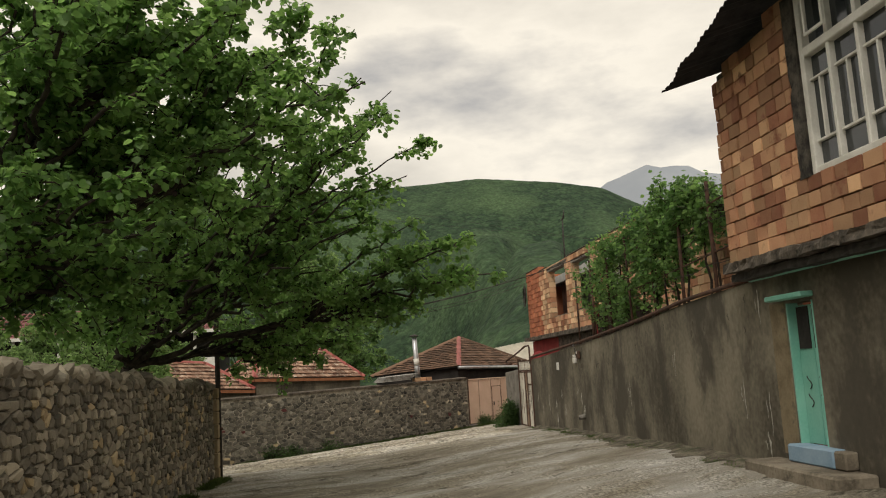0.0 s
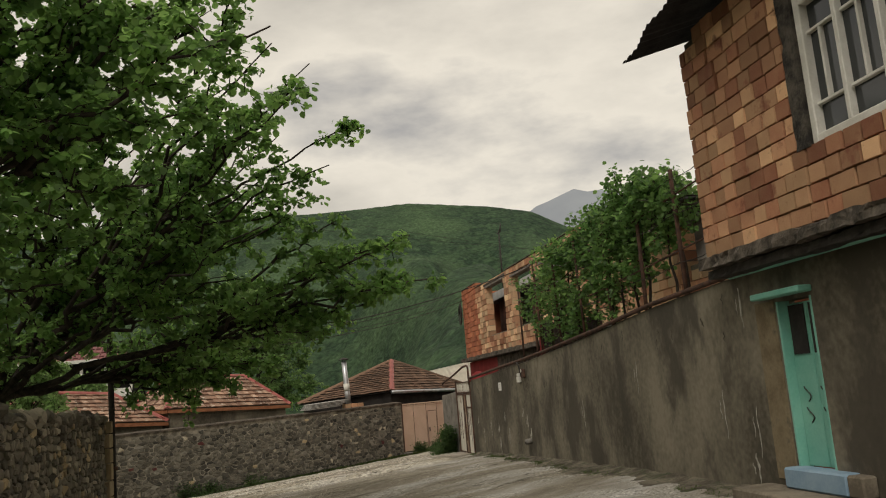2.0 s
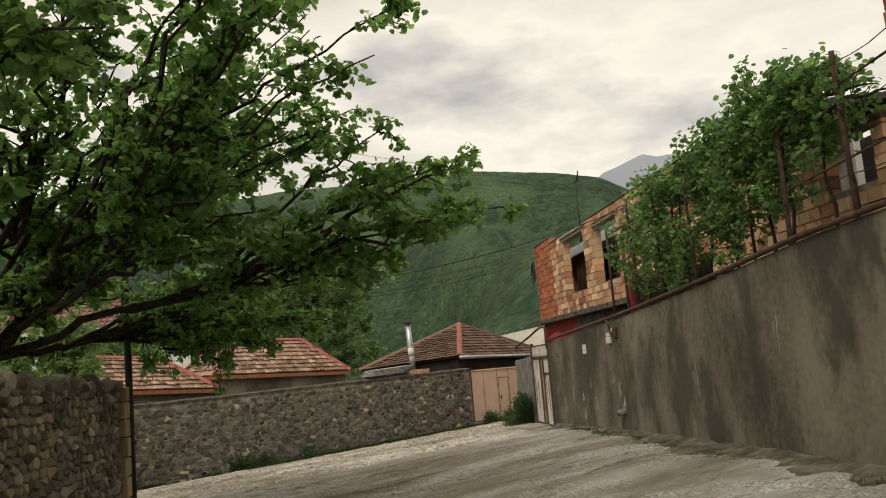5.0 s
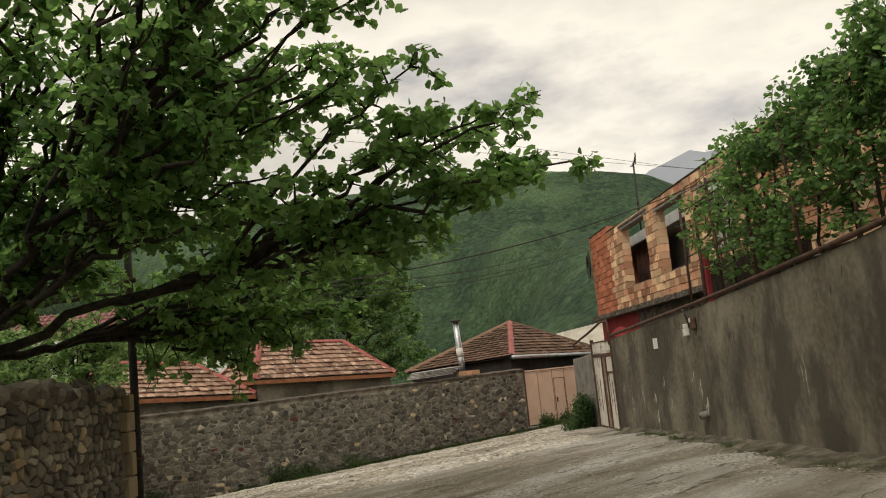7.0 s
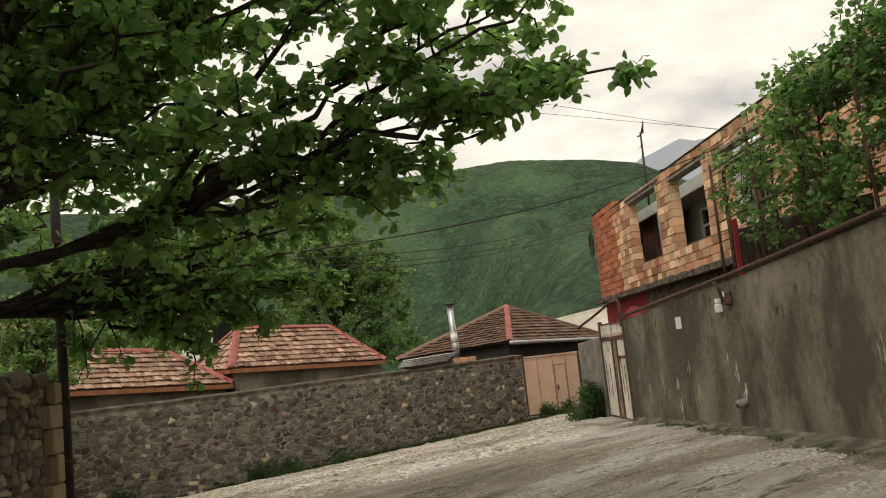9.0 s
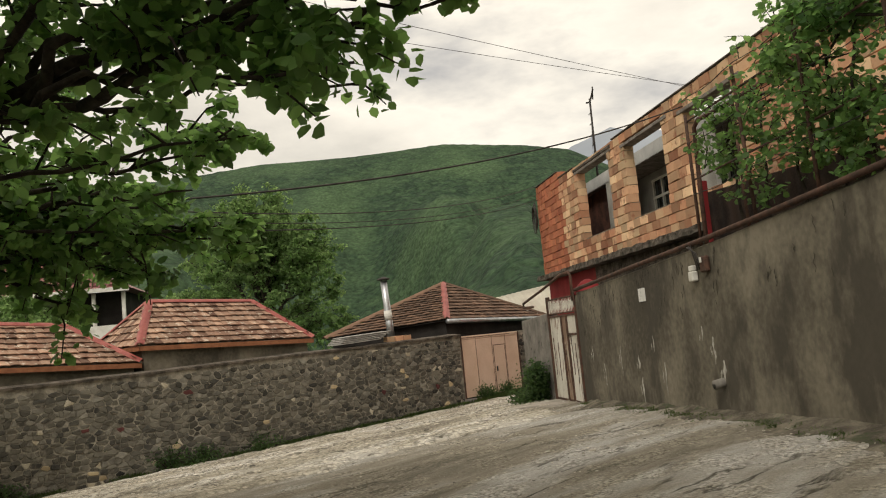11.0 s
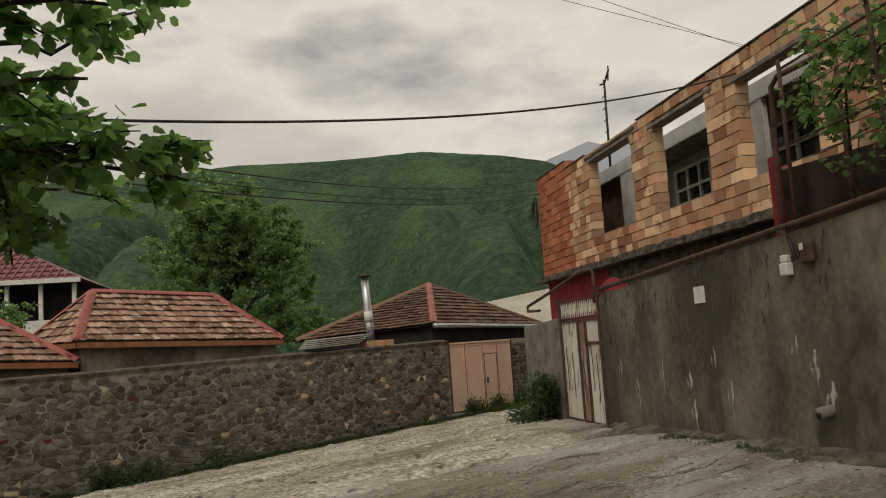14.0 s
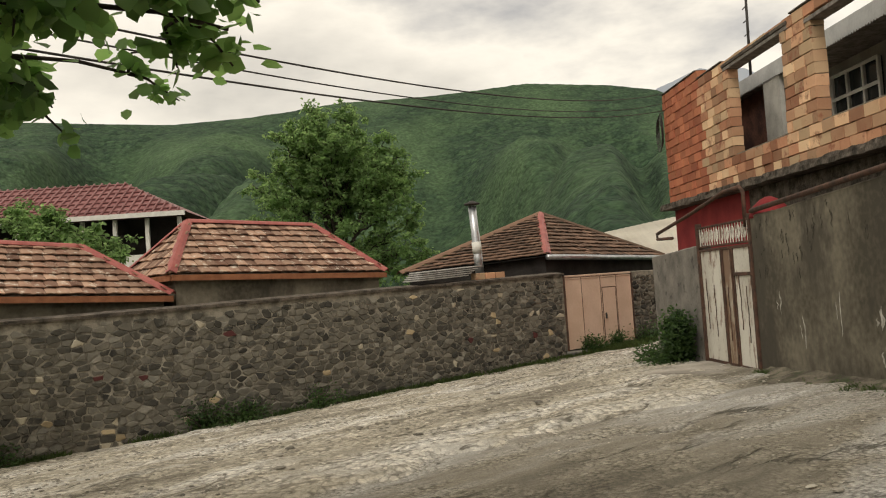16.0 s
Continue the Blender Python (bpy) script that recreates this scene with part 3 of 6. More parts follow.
def put_pieces(name, spots, meshes, parent, material, joined_material, near, limit=300, joined_name="", label=""):
    """spots: (matrix, mesh index, nearness). The nearest become objects of their own, the rest one mesh."""
    order = sorted(spots, key=near)
    inv = parent.matrix_world.inverted() if parent else Matrix()
    for me in meshes:
        if not me.materials:
            me.materials.append(material)
    for m, k in order[:limit]:
        ob = new(name, meshes[k])
        ob.parent = parent
        ob.matrix_basis = m
        if meshes[k].materials[0] != material:
            ob.material_slots[0].link = "OBJECT"
            ob.material_slots[0].material = material
    rest = order[limit:]
    if rest:
        vs, fs = [], []
        data = [(np.array([v.co[:] for v in me.vertices]), [tuple(p.vertices) for p in me.polygons]) for me in meshes]
        for m, k in rest:
            o = len(vs)
            a = np.array(m)
            vs += (data[k][0] @ a[:3, :3].T + a[:3, 3]).tolist()
            fs += [tuple(i + o for i in f) for f in data[k][1]]
        ob = mesh_part(joined_name or name + "_rest", vs, fs, joined_material, parent, label)
        ob["kind"] = "stuff"


def block_mesh(name, w, h, d, bev=0.008):
    """A clay block with its front towards -y and worn, chamfered front edges."""
    x, z = w / 2, h / 2
    vs = [(-x, d, -z), (x, d, -z), (x, d, z), (-x, d, z), (-x, bev, -z), (x, bev, -z), (x, bev, z), (-x, bev, z),
          (-x + bev, 0, -z + bev), (x - bev, 0, -z + bev), (x - bev, 0, z - bev), (-x + bev, 0, z - bev)]
    fs = [(8, 9, 10, 11)] + [(4 + i, 4 + (i + 1) % 4, 8 + (i + 1) % 4, 8 + i) for i in range(4)] + [(i, (i + 1) % 4, 4 + (i + 1) % 4, 4 + i) for i in range(4)]
    me = bpy.data.meshes.new(name)
    me.from_pydata(vs, [], fs)
    return me


BLOCK = [block_mesh("brick", 1, 1, 0.238, 0.02)]


def block_spots(m, s0, s1, z0, z1, openings=(), ch=0.2, lengths=(0.24, 0.3, 0.4, 0.4), seed=3, uneven=0.013, slope=0.0):
    """Courses of blocks with joints; openings: (s0, s1, z0, z1)."""
    r = random.Random(seed)
    spots = []
    n = max(1, round((z1 - z0) / ch))
    hh = (z1 - z0) / n
    for i in range(n):
        za, zb = z0 + i * hh, z0 + (i + 1) * hh
        zc = (za + zb) / 2
        spans = [(s0, s1)]
        for a, b, c, d in openings:
            if c - 0.05 < zc < d + 0.05:
                spans = [t for s, e in spans for t in ((s, min(e, a)), (max(s, b), e)) if t[1] - t[0] > 0.04]
        for s, e in spans:
            first = True
            while s < e - 0.01:
                w = r.choice(lengths) * r.uniform(0.93, 1.07)
                if first and i % 2:
                    w *= 0.5
                first = False
                if e - (s + w) < 0.12:
                    w = e - s
                if w > 0.5:
                    w *= 0.5
                c = s + w / 2
                spots.append((m @ Matrix.Translation((c, r.uniform(-uneven, uneven), zc + slope * (c - s0))) @ pose(0, 0, 0, r.uniform(-1.6, 1.6), r.uniform(-1.3, 1.3), r.uniform(-1.6, 1.6))
                              @ Matrix.Diagonal((w - 0.022 * r.uniform(0.6, 1.3), 1, hh - 0.013 * r.uniform(0.5, 1.4), 1)), 0))
                s += w
    return spots


def tile_mesh(k):
    """A clay roof tile: gently curved across, thick at its lower edge; x across, y up the slope."""
    r = random.Random(k + 40)
    n = 4
    vs = []
    for y, lift in ((0, 0.05), (1.18, 0.0)):
        for top in (0, 1):
            for i in range(n + 1):
                x = i / n
                vs.append((x * 0.985, y, lift + 0.012 * math.sin(math.pi * x) - (0.022 if not top else 0) + r.uniform(-0.003, 0.003)))
    q = n + 1
    fs = [(q + i, q + i + 1, 3 * q + i + 1, 3 * q + i) for i in range(n)] + [(i, i + 1, q + i + 1, q + i) for i in range(n)]
    fs += [(0, q, 3 * q, 2 * q), (q - 1, 3 * q - 1, 4 * q - 1, 2 * q - 1)]
    me = bpy.data.meshes.new("roof_tile")
    me.from_pydata(vs, [], fs)
    return me


TILES = [tile_mesh(k) for k in range(5)]
TILES_D = [tile_mesh(k + 9) for k in range(5)]


def tile_spots(a, b, c, d, tw=0.27, th=0.27, seed=5):
    """Tiles over a roof face with eave from a to b and upper corners d (over a) and c (over b)."""
    r = random.Random(seed)
    a, b, c, d = (Vector(p) for p in (a, b, c, d))
    ux = (b - a).normalized()
    nrm = ux.cross(((d + c) / 2 - (a + b) / 2)).normalized()
    uy = nrm.cross(ux)
    height = ((d + c) / 2 - (a + b) / 2).dot(uy)
    ll, rl = (d - a).dot(ux), (c - a).dot(ux)
    width = (b - a).length
    rows = int(height / th)
    spots = []
    for j in range(rows + 1):
        v = j * th
        x0, x1 = ll * (v + th * 0.5) / height, width + (rl - width) * (v + th * 0.5) / height
        x = x0 - (0.0 if j % 2 else tw * 0.5)
        while x < x1 - tw * 0.4:
            if x > x0 - tw * 0.55 and v < height - th * 0.3:
                p = a + ux * x + uy * (v + r.uniform(-0.018, 0.018)) + nrm * (0.02 + r.uniform(0, 0.012))
                m = Matrix(((ux.x, uy.x, nrm.x, p.x), (ux.y, uy.y, nrm.y, p.y), (ux.z, uy.z, nrm.z, p.z), (0, 0, 0, 1)))
                spots.append((m @ pose(0, 0, 0, 0, r.uniform(-2, 2), r.uniform(-2, 2)) @ Matrix.Diagonal((tw, th, 1, 1)), r.randrange(5)))
            x += tw
    return spots


def hip_house(name, label, f, s0, s1, b0, b1, ze0, ze1, ridge, wall_mat, base=-1.5, over=0.12, fascia=M_WOOD):
    """A small house on the frame f: plan s0..s1 by b0..b1 under the eaves, eave heights at both ends, ridge (s, back, z) twice."""
    h = thing(name, label, "house")
    e = [Vector((s0, b0, ze0)), Vector((s1, b0, ze1)), Vector((s1, b1, ze1)), Vector((s0, b1, ze0))]
    r0, r1 = (Vector(p) for p in ridge)
    bm = bmesh.new()
    vs = [bm.verts.new(f @ p) for p in e] + [bm.verts.new(f @ r0), bm.verts.new(f @ r1)]
    bm.faces.new((vs[0], vs[1], vs[5], vs[4]))
    bm.faces.new((vs[1], vs[2], vs[5]))
    bm.faces.new((vs[2], vs[3], vs[4], vs[5]))
    bm.faces.new((vs[3], vs[0], vs[4]))
    bm.faces.new((vs[3], vs[2], vs[1], vs[0]))
    roof = part("roof", bm, M_GREYWOOD, h)
    o = over
    bm = bmesh.new()
    lo = [bm.verts.new(f @ Vector((x, y, base))) for x, y in ((s0 + o, b0 + o), (s1 - o, b0 + o), (s1 - o, b1 - o), (s0 + o, b1 - o))]
    hi = [bm.verts.new(f @ Vector((x, y, z))) for x, y, z in ((s0 + o, b0 + o, ze0 - 0.02), (s1 - o, b0 + o, ze1 - 0.02), (s1 - o, b1 - o, ze1 - 0.02), (s0 + o, b1 - o, ze0 - 0.02))]
    for i in range(4):
        bm.faces.new((lo[i], lo[(i + 1) % 4], hi[(i + 1) % 4], hi[i]))
    part("wall", bm, wall_mat, h)
    for i in range(4):
        p, q = e[i], e[(i + 1) % 4]
        if fascia:
            d = (q - p).normalized()
            w = Vector((d.y, -d.x, 0)) * 0.03
            bm = bmesh.new()
            c = [bm.verts.new(f @ (t + w * k + Vector((0, 0, zz)))) for t in (p, q) for k in (0.2, 1) for zz in (-0.1, 0.012)]
            for fc in ((0, 1, 3, 2), (4, 6, 7, 5), (0, 4, 5, 1), (2, 3, 7, 6), (1, 5, 7, 3), (0, 2, 6, 4)):
                bm.faces.new([c[k] for k in fc])
            part("fascia_board", bm, fascia, h)
    return h, roof, [f @ p for p in e], f @ r0, f @ r1


def ridge_cap(p, q, width, material, parent, name="ridge_cap", lift=0.095, label=""):
    """A folded metal strip over a ridge or hip."""
    p, q = Vector(p), Vector(q)
    d = (q - p).normalized()
    side = d.cross(Vector((0, 0, 1))).normalized()
    up = side.cross(d)
    bm = bmesh.new()
    sec = ((-width / 2, -0.05), (-width / 4, 0.0), (0, 0.025), (width / 4, 0.0), (width / 2, -0.05))
    rows = []
    for t in (p, q):
        rows.append([bm.verts.new(t + side * x + up * (z + lift)) for x, z in sec] + [bm.verts.new(t + side * x + up * (z + lift - 0.012)) for x, z in sec[::-1]])
    k = len(rows[0])
    for i in range(k):
        bm.faces.new((rows[0][i], rows[0][(i + 1) % k], rows[1][(i + 1) % k], rows[1][i]))
    return part(name, bm, material, parent, label)


# ---- houses behind the far wall ----
def roof_spots(e, r0, r1, tw, th, seed, faces=(0, 1, 2, 3)):
    quad = ((e[0], e[1], r1, r0), (e[1], e[2], r1, r1), (e[2], e[3], r0, r1), (e[3], e[0], r0, r0))
    return [s for k in faces for s in tile_spots(*quad[k], tw, th, seed + k)]


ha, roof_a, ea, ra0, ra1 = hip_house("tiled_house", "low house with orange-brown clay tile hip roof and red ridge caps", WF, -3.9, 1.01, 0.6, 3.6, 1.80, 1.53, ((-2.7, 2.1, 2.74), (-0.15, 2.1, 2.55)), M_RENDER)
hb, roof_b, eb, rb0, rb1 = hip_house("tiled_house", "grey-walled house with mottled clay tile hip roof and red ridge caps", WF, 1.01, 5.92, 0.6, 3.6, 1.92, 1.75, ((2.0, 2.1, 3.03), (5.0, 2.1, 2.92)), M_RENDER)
for h, e, r0, r1 in ((ha, ea, ra0, ra1), (hb, eb, rb0, rb1)):
    ridge_cap(r0, r1, 0.2, M_REDMETAL, h)
    for k, r in ((0, r0), (1, r1), (2, r1), (3, r0)):
        ridge_cap(e[k], r, 0.22, M_REDMETAL, h, "hip_cap")

hc = thing("tiled_house", "old house with dark mossy clay tile roof and grey gutter", "house")
c_front, c_left, c_right, c_apex = on_far(11.09, 0.6, 1.96), on_far(7.6, 2.4, 1.70), on_far(17.4, 1.6, 1.80), on_far(14.0, 3.6, 3.36)
c_back = on_far(13.5, 7.0, 1.75)
bm = bmesh.new()
v = [bm.verts.new(p) for p in (c_front, c_right, c_back, c_left, c_apex)]
for i in range(4):
    bm.faces.new((v[i], v[(i + 1) % 4], v[4]))
bm.faces.new((v[3], v[2], v[1], v[0]))
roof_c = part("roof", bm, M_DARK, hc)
bm = bmesh.new()
mid = (c_front + c_right + c_back + c_left) / 4
lo = [bm.verts.new(Vector(((p.x - mid.x) * 0.93 + mid.x, (p.y - mid.y) * 0.93 + mid.y, -1.5))) for p in (c_front, c_right, c_back, c_left)]
hi = [bm.verts.new(Vector(((p.x - mid.x) * 0.93 + mid.x, (p.y - mid.y) * 0.93 + mid.y, p.z - 0.02))) for p in (c_front, c_right, c_back, c_left)]
for i in range(4):
    bm.faces.new((lo[i], lo[(i + 1) % 4], hi[(i + 1) % 4], hi[i]))
# Wall coloured near black in place of the deep shade under the eaves.
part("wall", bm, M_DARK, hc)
ridge_cap(c_front, c_apex, 0.24, M_REDMETAL, hc, "hip_cap")
ridge_cap(c_left, c_apex, 0.2, M_TILE_D, hc, "hip_cap")
ridge_cap(c_right, c_apex, 0.2, M_TILE_D, hc, "hip_cap")
tube("gutter", [c_front + Vector((0.0, -0.08, -0.03)), c_right + Vector((0, -0.08, -0.03))], 0.075, M_GALV, hc, "grey metal gutter")

# ---- pink gate in the far wall ----
def leaf_gate(name, label, m, width, z0, z1, material, leaves):
    """A sheet-metal gate on the frame m: leaves are (s0, s1); frame, sheets, ribs and handle."""
    g = thing(name, label, "gate")
    part("gate_frame", box(-0.05, 0, -0.03, 0.05, z0, z1 + 0.05, 0.006, m=m), M_RUST, g)
    part("gate_frame", box(width, width + 0.05, -0.03, 0.05, z0, z1 + 0.05, 0.006, m=m), M_RUST, g)
    part("gate_frame", box(0, width, -0.03, 0.05, z1, z1 + 0.05, 0.006, m=m), material, g)
    for s0, s1 in leaves:
        d = part("gate_leaf", box(s0 + 0.008, s1 - 0.008, 0, 0.03, z0 + 0.03, z1 - 0.01, 0.004, m=m), material, g)
        for a, b, c, e in ((s0 + 0.01, s0 + 0.05, z0 + 0.03, z1 - 0.012), (s1 - 0.05, s1 - 0.01, z0 + 0.03, z1 - 0.012), (s0 + 0.05, s1 - 0.05, z1 - 0.055, z1 - 0.015), (s0 + 0.05, s1 - 0.05, z0 + 0.03, z0 + 0.07)):
            part("rail", box(a, b, -0.014, -0.001, c, e, 0.003, m=m), material, d)
    return g


PM = wall_frame(on_far(11.03).xy[:], on_far(13.7).xy[:])
pink = leaf_gate("metal_gate", "pale pink sheet-metal double gate in the stone wall", PM, 2.63, -0.52, 1.36, M_PINKMETAL, ((0, 0.62), (0.62, 1.36), (1.36, 2.0), (2.0, 2.63)))
wicket = part("wicket_door", box(1.42, 1.94, -0.025, -0.015, -0.4, 1.02, 0.003, m=PM), M_PINKMETAL, pink)
for a, b, c, d in ((1.40, 1.418, -0.4, 1.045), (1.942, 1.96, -0.4, 1.045), (1.418, 1.942, 1.022, 1.045)):
    part("door_gap", box(a, b, -0.026, -0.0145, c, d, m=PM), M_RUST, wicket)
for a in (0.62, 1.36, 2.0):
    part("seam", box(a - 0.008, a + 0.008, -0.0165, -0.0145, -0.48, 1.34, m=PM), M_RUST, pink)
part("door_handle", box(1.46, 1.49, -0.08, -0.03, 0.2, 0.36, 0.005, m=PM), M_IRON, pink)
tagged(part("threshold", box(-0.1, 2.75, -0.25, 0.2, -1.2, -0.53, 0.01, m=PM), M_CONC), "concrete threshold under the pink gate", "threshold", kind="structure")

# ---- white gate in the lane wall ----
GM = wall_frame((GX, GATE_Y1), (GX, GATE_Y0))
white = thing("metal_gate", "white painted metal gate with rust streaks and openwork top", "gate")
GW, GB, GT = GATE_Y1 - GATE_Y0, -0.16, 1.66
for s in (0.0, GW - 0.06):
    part("gate_post", box(s, s + 0.06, -0.03, 0.06, GB - 0.3, GT + 0.42, 0.006, m=GM), M_RUST, white)
for s0, s1 in ((0.07, 0.98), (1.0, 1.36), (1.4, GW - 0.07)):
    d = part("gate_leaf", box(s0, s1, 0.0, 0.02, GB + 0.06, GT, 0.003, m=GM), M_RUSTY_WHITE if s0 == 1.0 else M_WHITEMETAL, white)
    for a, b, c, e in ((s0, s0 + 0.035, GB + 0.03, GT), (s1 - 0.035, s1, GB + 0.03, GT), (s0 + 0.035, s1 - 0.035, GB + 0.03, GB + 0.08), (s0 + 0.035, s1 - 0.035, GT - 0.04, GT)):
        part("rail", box(a, b, -0.02, -0.002, c, e, 0.003, m=GM), M_RUST, d)
part("cross_rail", box(1.4, GW - 0.07, -0.022, -0.003, 1.22, 1.27, 0.003, m=GM), M_RUST, white)
for i in range(19):
    s = 0.1 + i * 0.104
    part("ornament_bar", box(s, s + 0.016, 0.0, 0.015, GT + 0.05, GT + 0.33, 0.003, m=GM), M_WHITEMETAL, white)
    if i % 2:
        tube("scroll", [GM @ Vector((s + 0.05 * math.cos(t), 0.008, GT + 0.19 + 0.1 * math.sin(t))) for t in [k * 0.7 for k in range(10)]], 0.009, M_WHITEMETAL, white, sides=5)
for zz in (GT + 0.02, GT + 0.33):
    part("top_rail", box(0.06, GW - 0.06, -0.01, 0.03, zz, zz + 0.03, 0.004, m=GM), M_RUST, white)
for s in (0.3, 0.62, 1.18, 1.62, 1.85):
    zc = 0.75 + 0.1 * math.sin(s * 9)
    tube("scroll", [GM @ Vector((s + 0.012 * math.sin(k * 0.9) * (1 if k < 5 else -1), -0.02, zc - 0.4 + k * 0.08)) for k in range(11)], 0.007, M_RUST, white, sides=5)
ap = [(GX + 0.2, GATE_Y0 - 0.1), (GX + 0.2, GATE_Y1 + 0.1), (3.7, 28.25), (4.3, 26.75)]
bm = bmesh.new()
hi = [bm.verts.new((x, y, z)) for (x, y), z in zip(ap, (GB + 0.03, GB + 0.03, ground_z(3.7, 28.25) + 0.075, ground_z(4.3, 26.75) + 0.085))]
lo = [bm.verts.new((x, y, -0.9)) for x, y in ap]
bm.faces.new(hi[::-1])
for i in range(4):
    bm.faces.new((lo[i], hi[i], hi[(i + 1) % 4], lo[(i + 1) % 4]))
bmesh.ops.recalc_face_normals(bm, faces=bm.faces)
tagged(part("gate_ramp", bm, mat("pale_ramp_concrete", (0.24, 0.215, 0.18), (0.42, 0.38, 0.32), 1.4, 0.95, 0.6, 20, patch=((0.16, 0.14, 0.11), 3, 0.3))), "pale cracked concrete ramp at the white gate", "ramp", kind="structure")

# ---- unfinished brick building over the lane ----
BX = 7.46
b2 = thing("brick_building", "unfinished upper storey of orange clay blocks with empty windows", "building")
BM = wall_frame((BX, 36.1), (BX, 14.6))
W4 = (36.1 - 16.2, 36.1 - 15.0)
W1, W2, W3 = (36.1 - 31.85, 36.1 - 29.42), (36.1 - 28.3, 36.1 - 26.18), (36.1 - 25.15, 36.1 - 23.2)


def core_wall(name, m, s0, s1, z0, z1, openings, y0, y1, material, parent):
    """A wall slab with real openings, as one closed mesh over a grid of cells."""
    bm = bmesh.new()
    cs = sorted({s0, s1, *[v for o in openings for v in o[:2] if s0 < v < s1]})
    cz = sorted({z0, z1, *[v for o in openings for v in o[2:] if z0 < v < z1]})
    full = {}
    for i in range(len(cs) - 1):
        for k in range(len(cz) - 1):
            c, z = (cs[i] + cs[i + 1]) / 2, (cz[k] + cz[k + 1]) / 2
            full[i, k] = not any(o[0] < c < o[1] and o[2] < z < o[3] for o in openings)
    made = {}

    def vert(i, k, y):
        if (i, k, y) not in made:
            made[i, k, y] = bm.verts.new(m @ Vector((cs[i], y, cz[k])))
        return made[i, k, y]

    for (i, k), f in full.items():
        if not f:
            continue
        ring = ((i, k), (i + 1, k), (i + 1, k + 1), (i, k + 1))
        bm.faces.new([vert(a, b, y0) for a, b in ring])
        bm.faces.new([vert(a, b, y1) for a, b in ring[::-1]])
        for (a, b), (c, d), nb in ((ring[0], ring[1], (i, k - 1)), (ring[1], ring[2], (i + 1, k)), (ring[2], ring[3], (i, k + 1)), (ring[3], ring[0], (i - 1, k))):
            if not full.get(nb):
                bm.faces.new((vert(a, b, y0), vert(a, b, y1), vert(c, d, y1), vert(c, d, y0)))
    bmesh.ops.recalc_face_normals(bm, faces=bm.faces)
    return part(name, bm, material, parent)


def rough_beam(name, m, s0, s1, y0, y1, z0, z1, amount, material, parent, label):
    """A beam whose faces are chipped and uneven."""
    n = int((s1 - s0) / 0.09)
    ring = [(y0, z0), (y0, (z0 + z1) / 2), (y0, z1), ((2 * y0 + y1) / 3, z1), (y1, z1), (y1, z0), ((2 * y0 + y1) / 3, z0)]
    vs, fs = [], []
    for i in range(n + 1):
        s = s0 + (s1 - s0) * i / n
        for k, (y, z) in enumerate(ring):
            d = amount * (noise.noise((s * 2.3, k * 3.1, z0)) + 0.8 * noise.noise((s * 7.5, k * 5.3, 1.0)))
            vs.append(m @ Vector((s, y + (abs(d) if y == y0 else 0), z + (d * 0.5 if y != y1 else 0))))
    q = len(ring)
    for i in range(n):
        fs += [(i * q + k, i * q + (k + 1) % q, (i + 1) * q + (k + 1) % q, (i + 1) * q + k) for k in range(q)]
    fs += [tuple(range(q))[::-1], tuple(n * q + k for k in range(q))]
    return mesh_part(name, vs, fs, material, parent, label)


def wider(openings, g=0.025):
    return [(a - g, b + g, c - g, d) for a, b, c, d in openings]


B2_OPEN = ((*W1, 3.68, 5.42), (*W2, 3.68, 5.32), (*W3, 3.62, 5.22), (*W4, 3.75, 4.5))
core_wall("wall", BM, 0, 18.2, 4.662, 5.45, [(a, b, 4.6, d) for a, b, c, d in wider(B2_OPEN[:3])], 0.07, 0.24, M_PALE_MORTAR, b2)
part("porch_eave", box(18.9, 21.6, -0.55, 0.6, 4.68, 4.78, 0.01, m=BM @ pose(0, 0, 0, 3, 0, 0)), M_DARKROOF, b2, "dark sagging porch eave")
# Panel added near black to paint the shade inside the porch.
part("porch_shade_back", box(19.5, 21.5, 0.9, 1.0, 3.1, 4.65, m=BM), M_DARK, b2)
part("wall", box(0, 2.2, 0.072, 0.238, 5.452, 5.80, m=BM), M_PALE_MORTAR, b2)
part("coping", box(4.0, 7.0, -0.03, 0.27, 5.485, 5.56, 0.012, m=BM), M_BEAM, b2, "dark weathered timber plate over the opening")
part("coping", box(7.1, 18.1, -0.02, 0.26, 5.632, 5.66, 0.006, m=BM), M_BEAM, b2)
part("coping", box(2.5, 3.98, -0.02, 0.26, 5.632, 5.66, 0.006, m=BM), M_BEAM, b2)
part("coping", box(0.0, 2.45, -0.02, 0.26, 5.832, 5.86, 0.006, m=BM), M_BEAM, b2)
wall_b2 = core_wall("wall", BM, 0, 21.5, 3.02, 4.66, [(a, b, c, min(d, 4.7)) for a, b, c, d in wider(B2_OPEN)], 0.07, 0.24, M_PALE_MORTAR, b2)
for (a, b, c, d) in B2_OPEN:
    part("lintel", box(a - 0.2, b + 0.3, -0.015, 0.26, d - 0.01, d + 0.06, 0.006, m=BM), M_GREYWOOD, b2, "pale timber lintel")
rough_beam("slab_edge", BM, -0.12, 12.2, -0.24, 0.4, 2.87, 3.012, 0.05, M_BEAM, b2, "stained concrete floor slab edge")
part("side_wall", box(-0.0, 0.2, 0.25, 6.0, -1.0, 5.75, m=BM), M_BRICK_R, b2)
part("lower_wall", box(0.02, 4.6, 0.1, 0.3, -1.0, 2.855, m=BM), M_RED, b2, "red painted lower wall")
# Dark colour stands in for the shadow that the slab casts here.
part("lower_wall", box(4.6, 21.4, 0.1, 0.3, -1.0, 2.855, m=BM), M_BEAM, b2, "lower wall coloured dark for the shade under the slab")
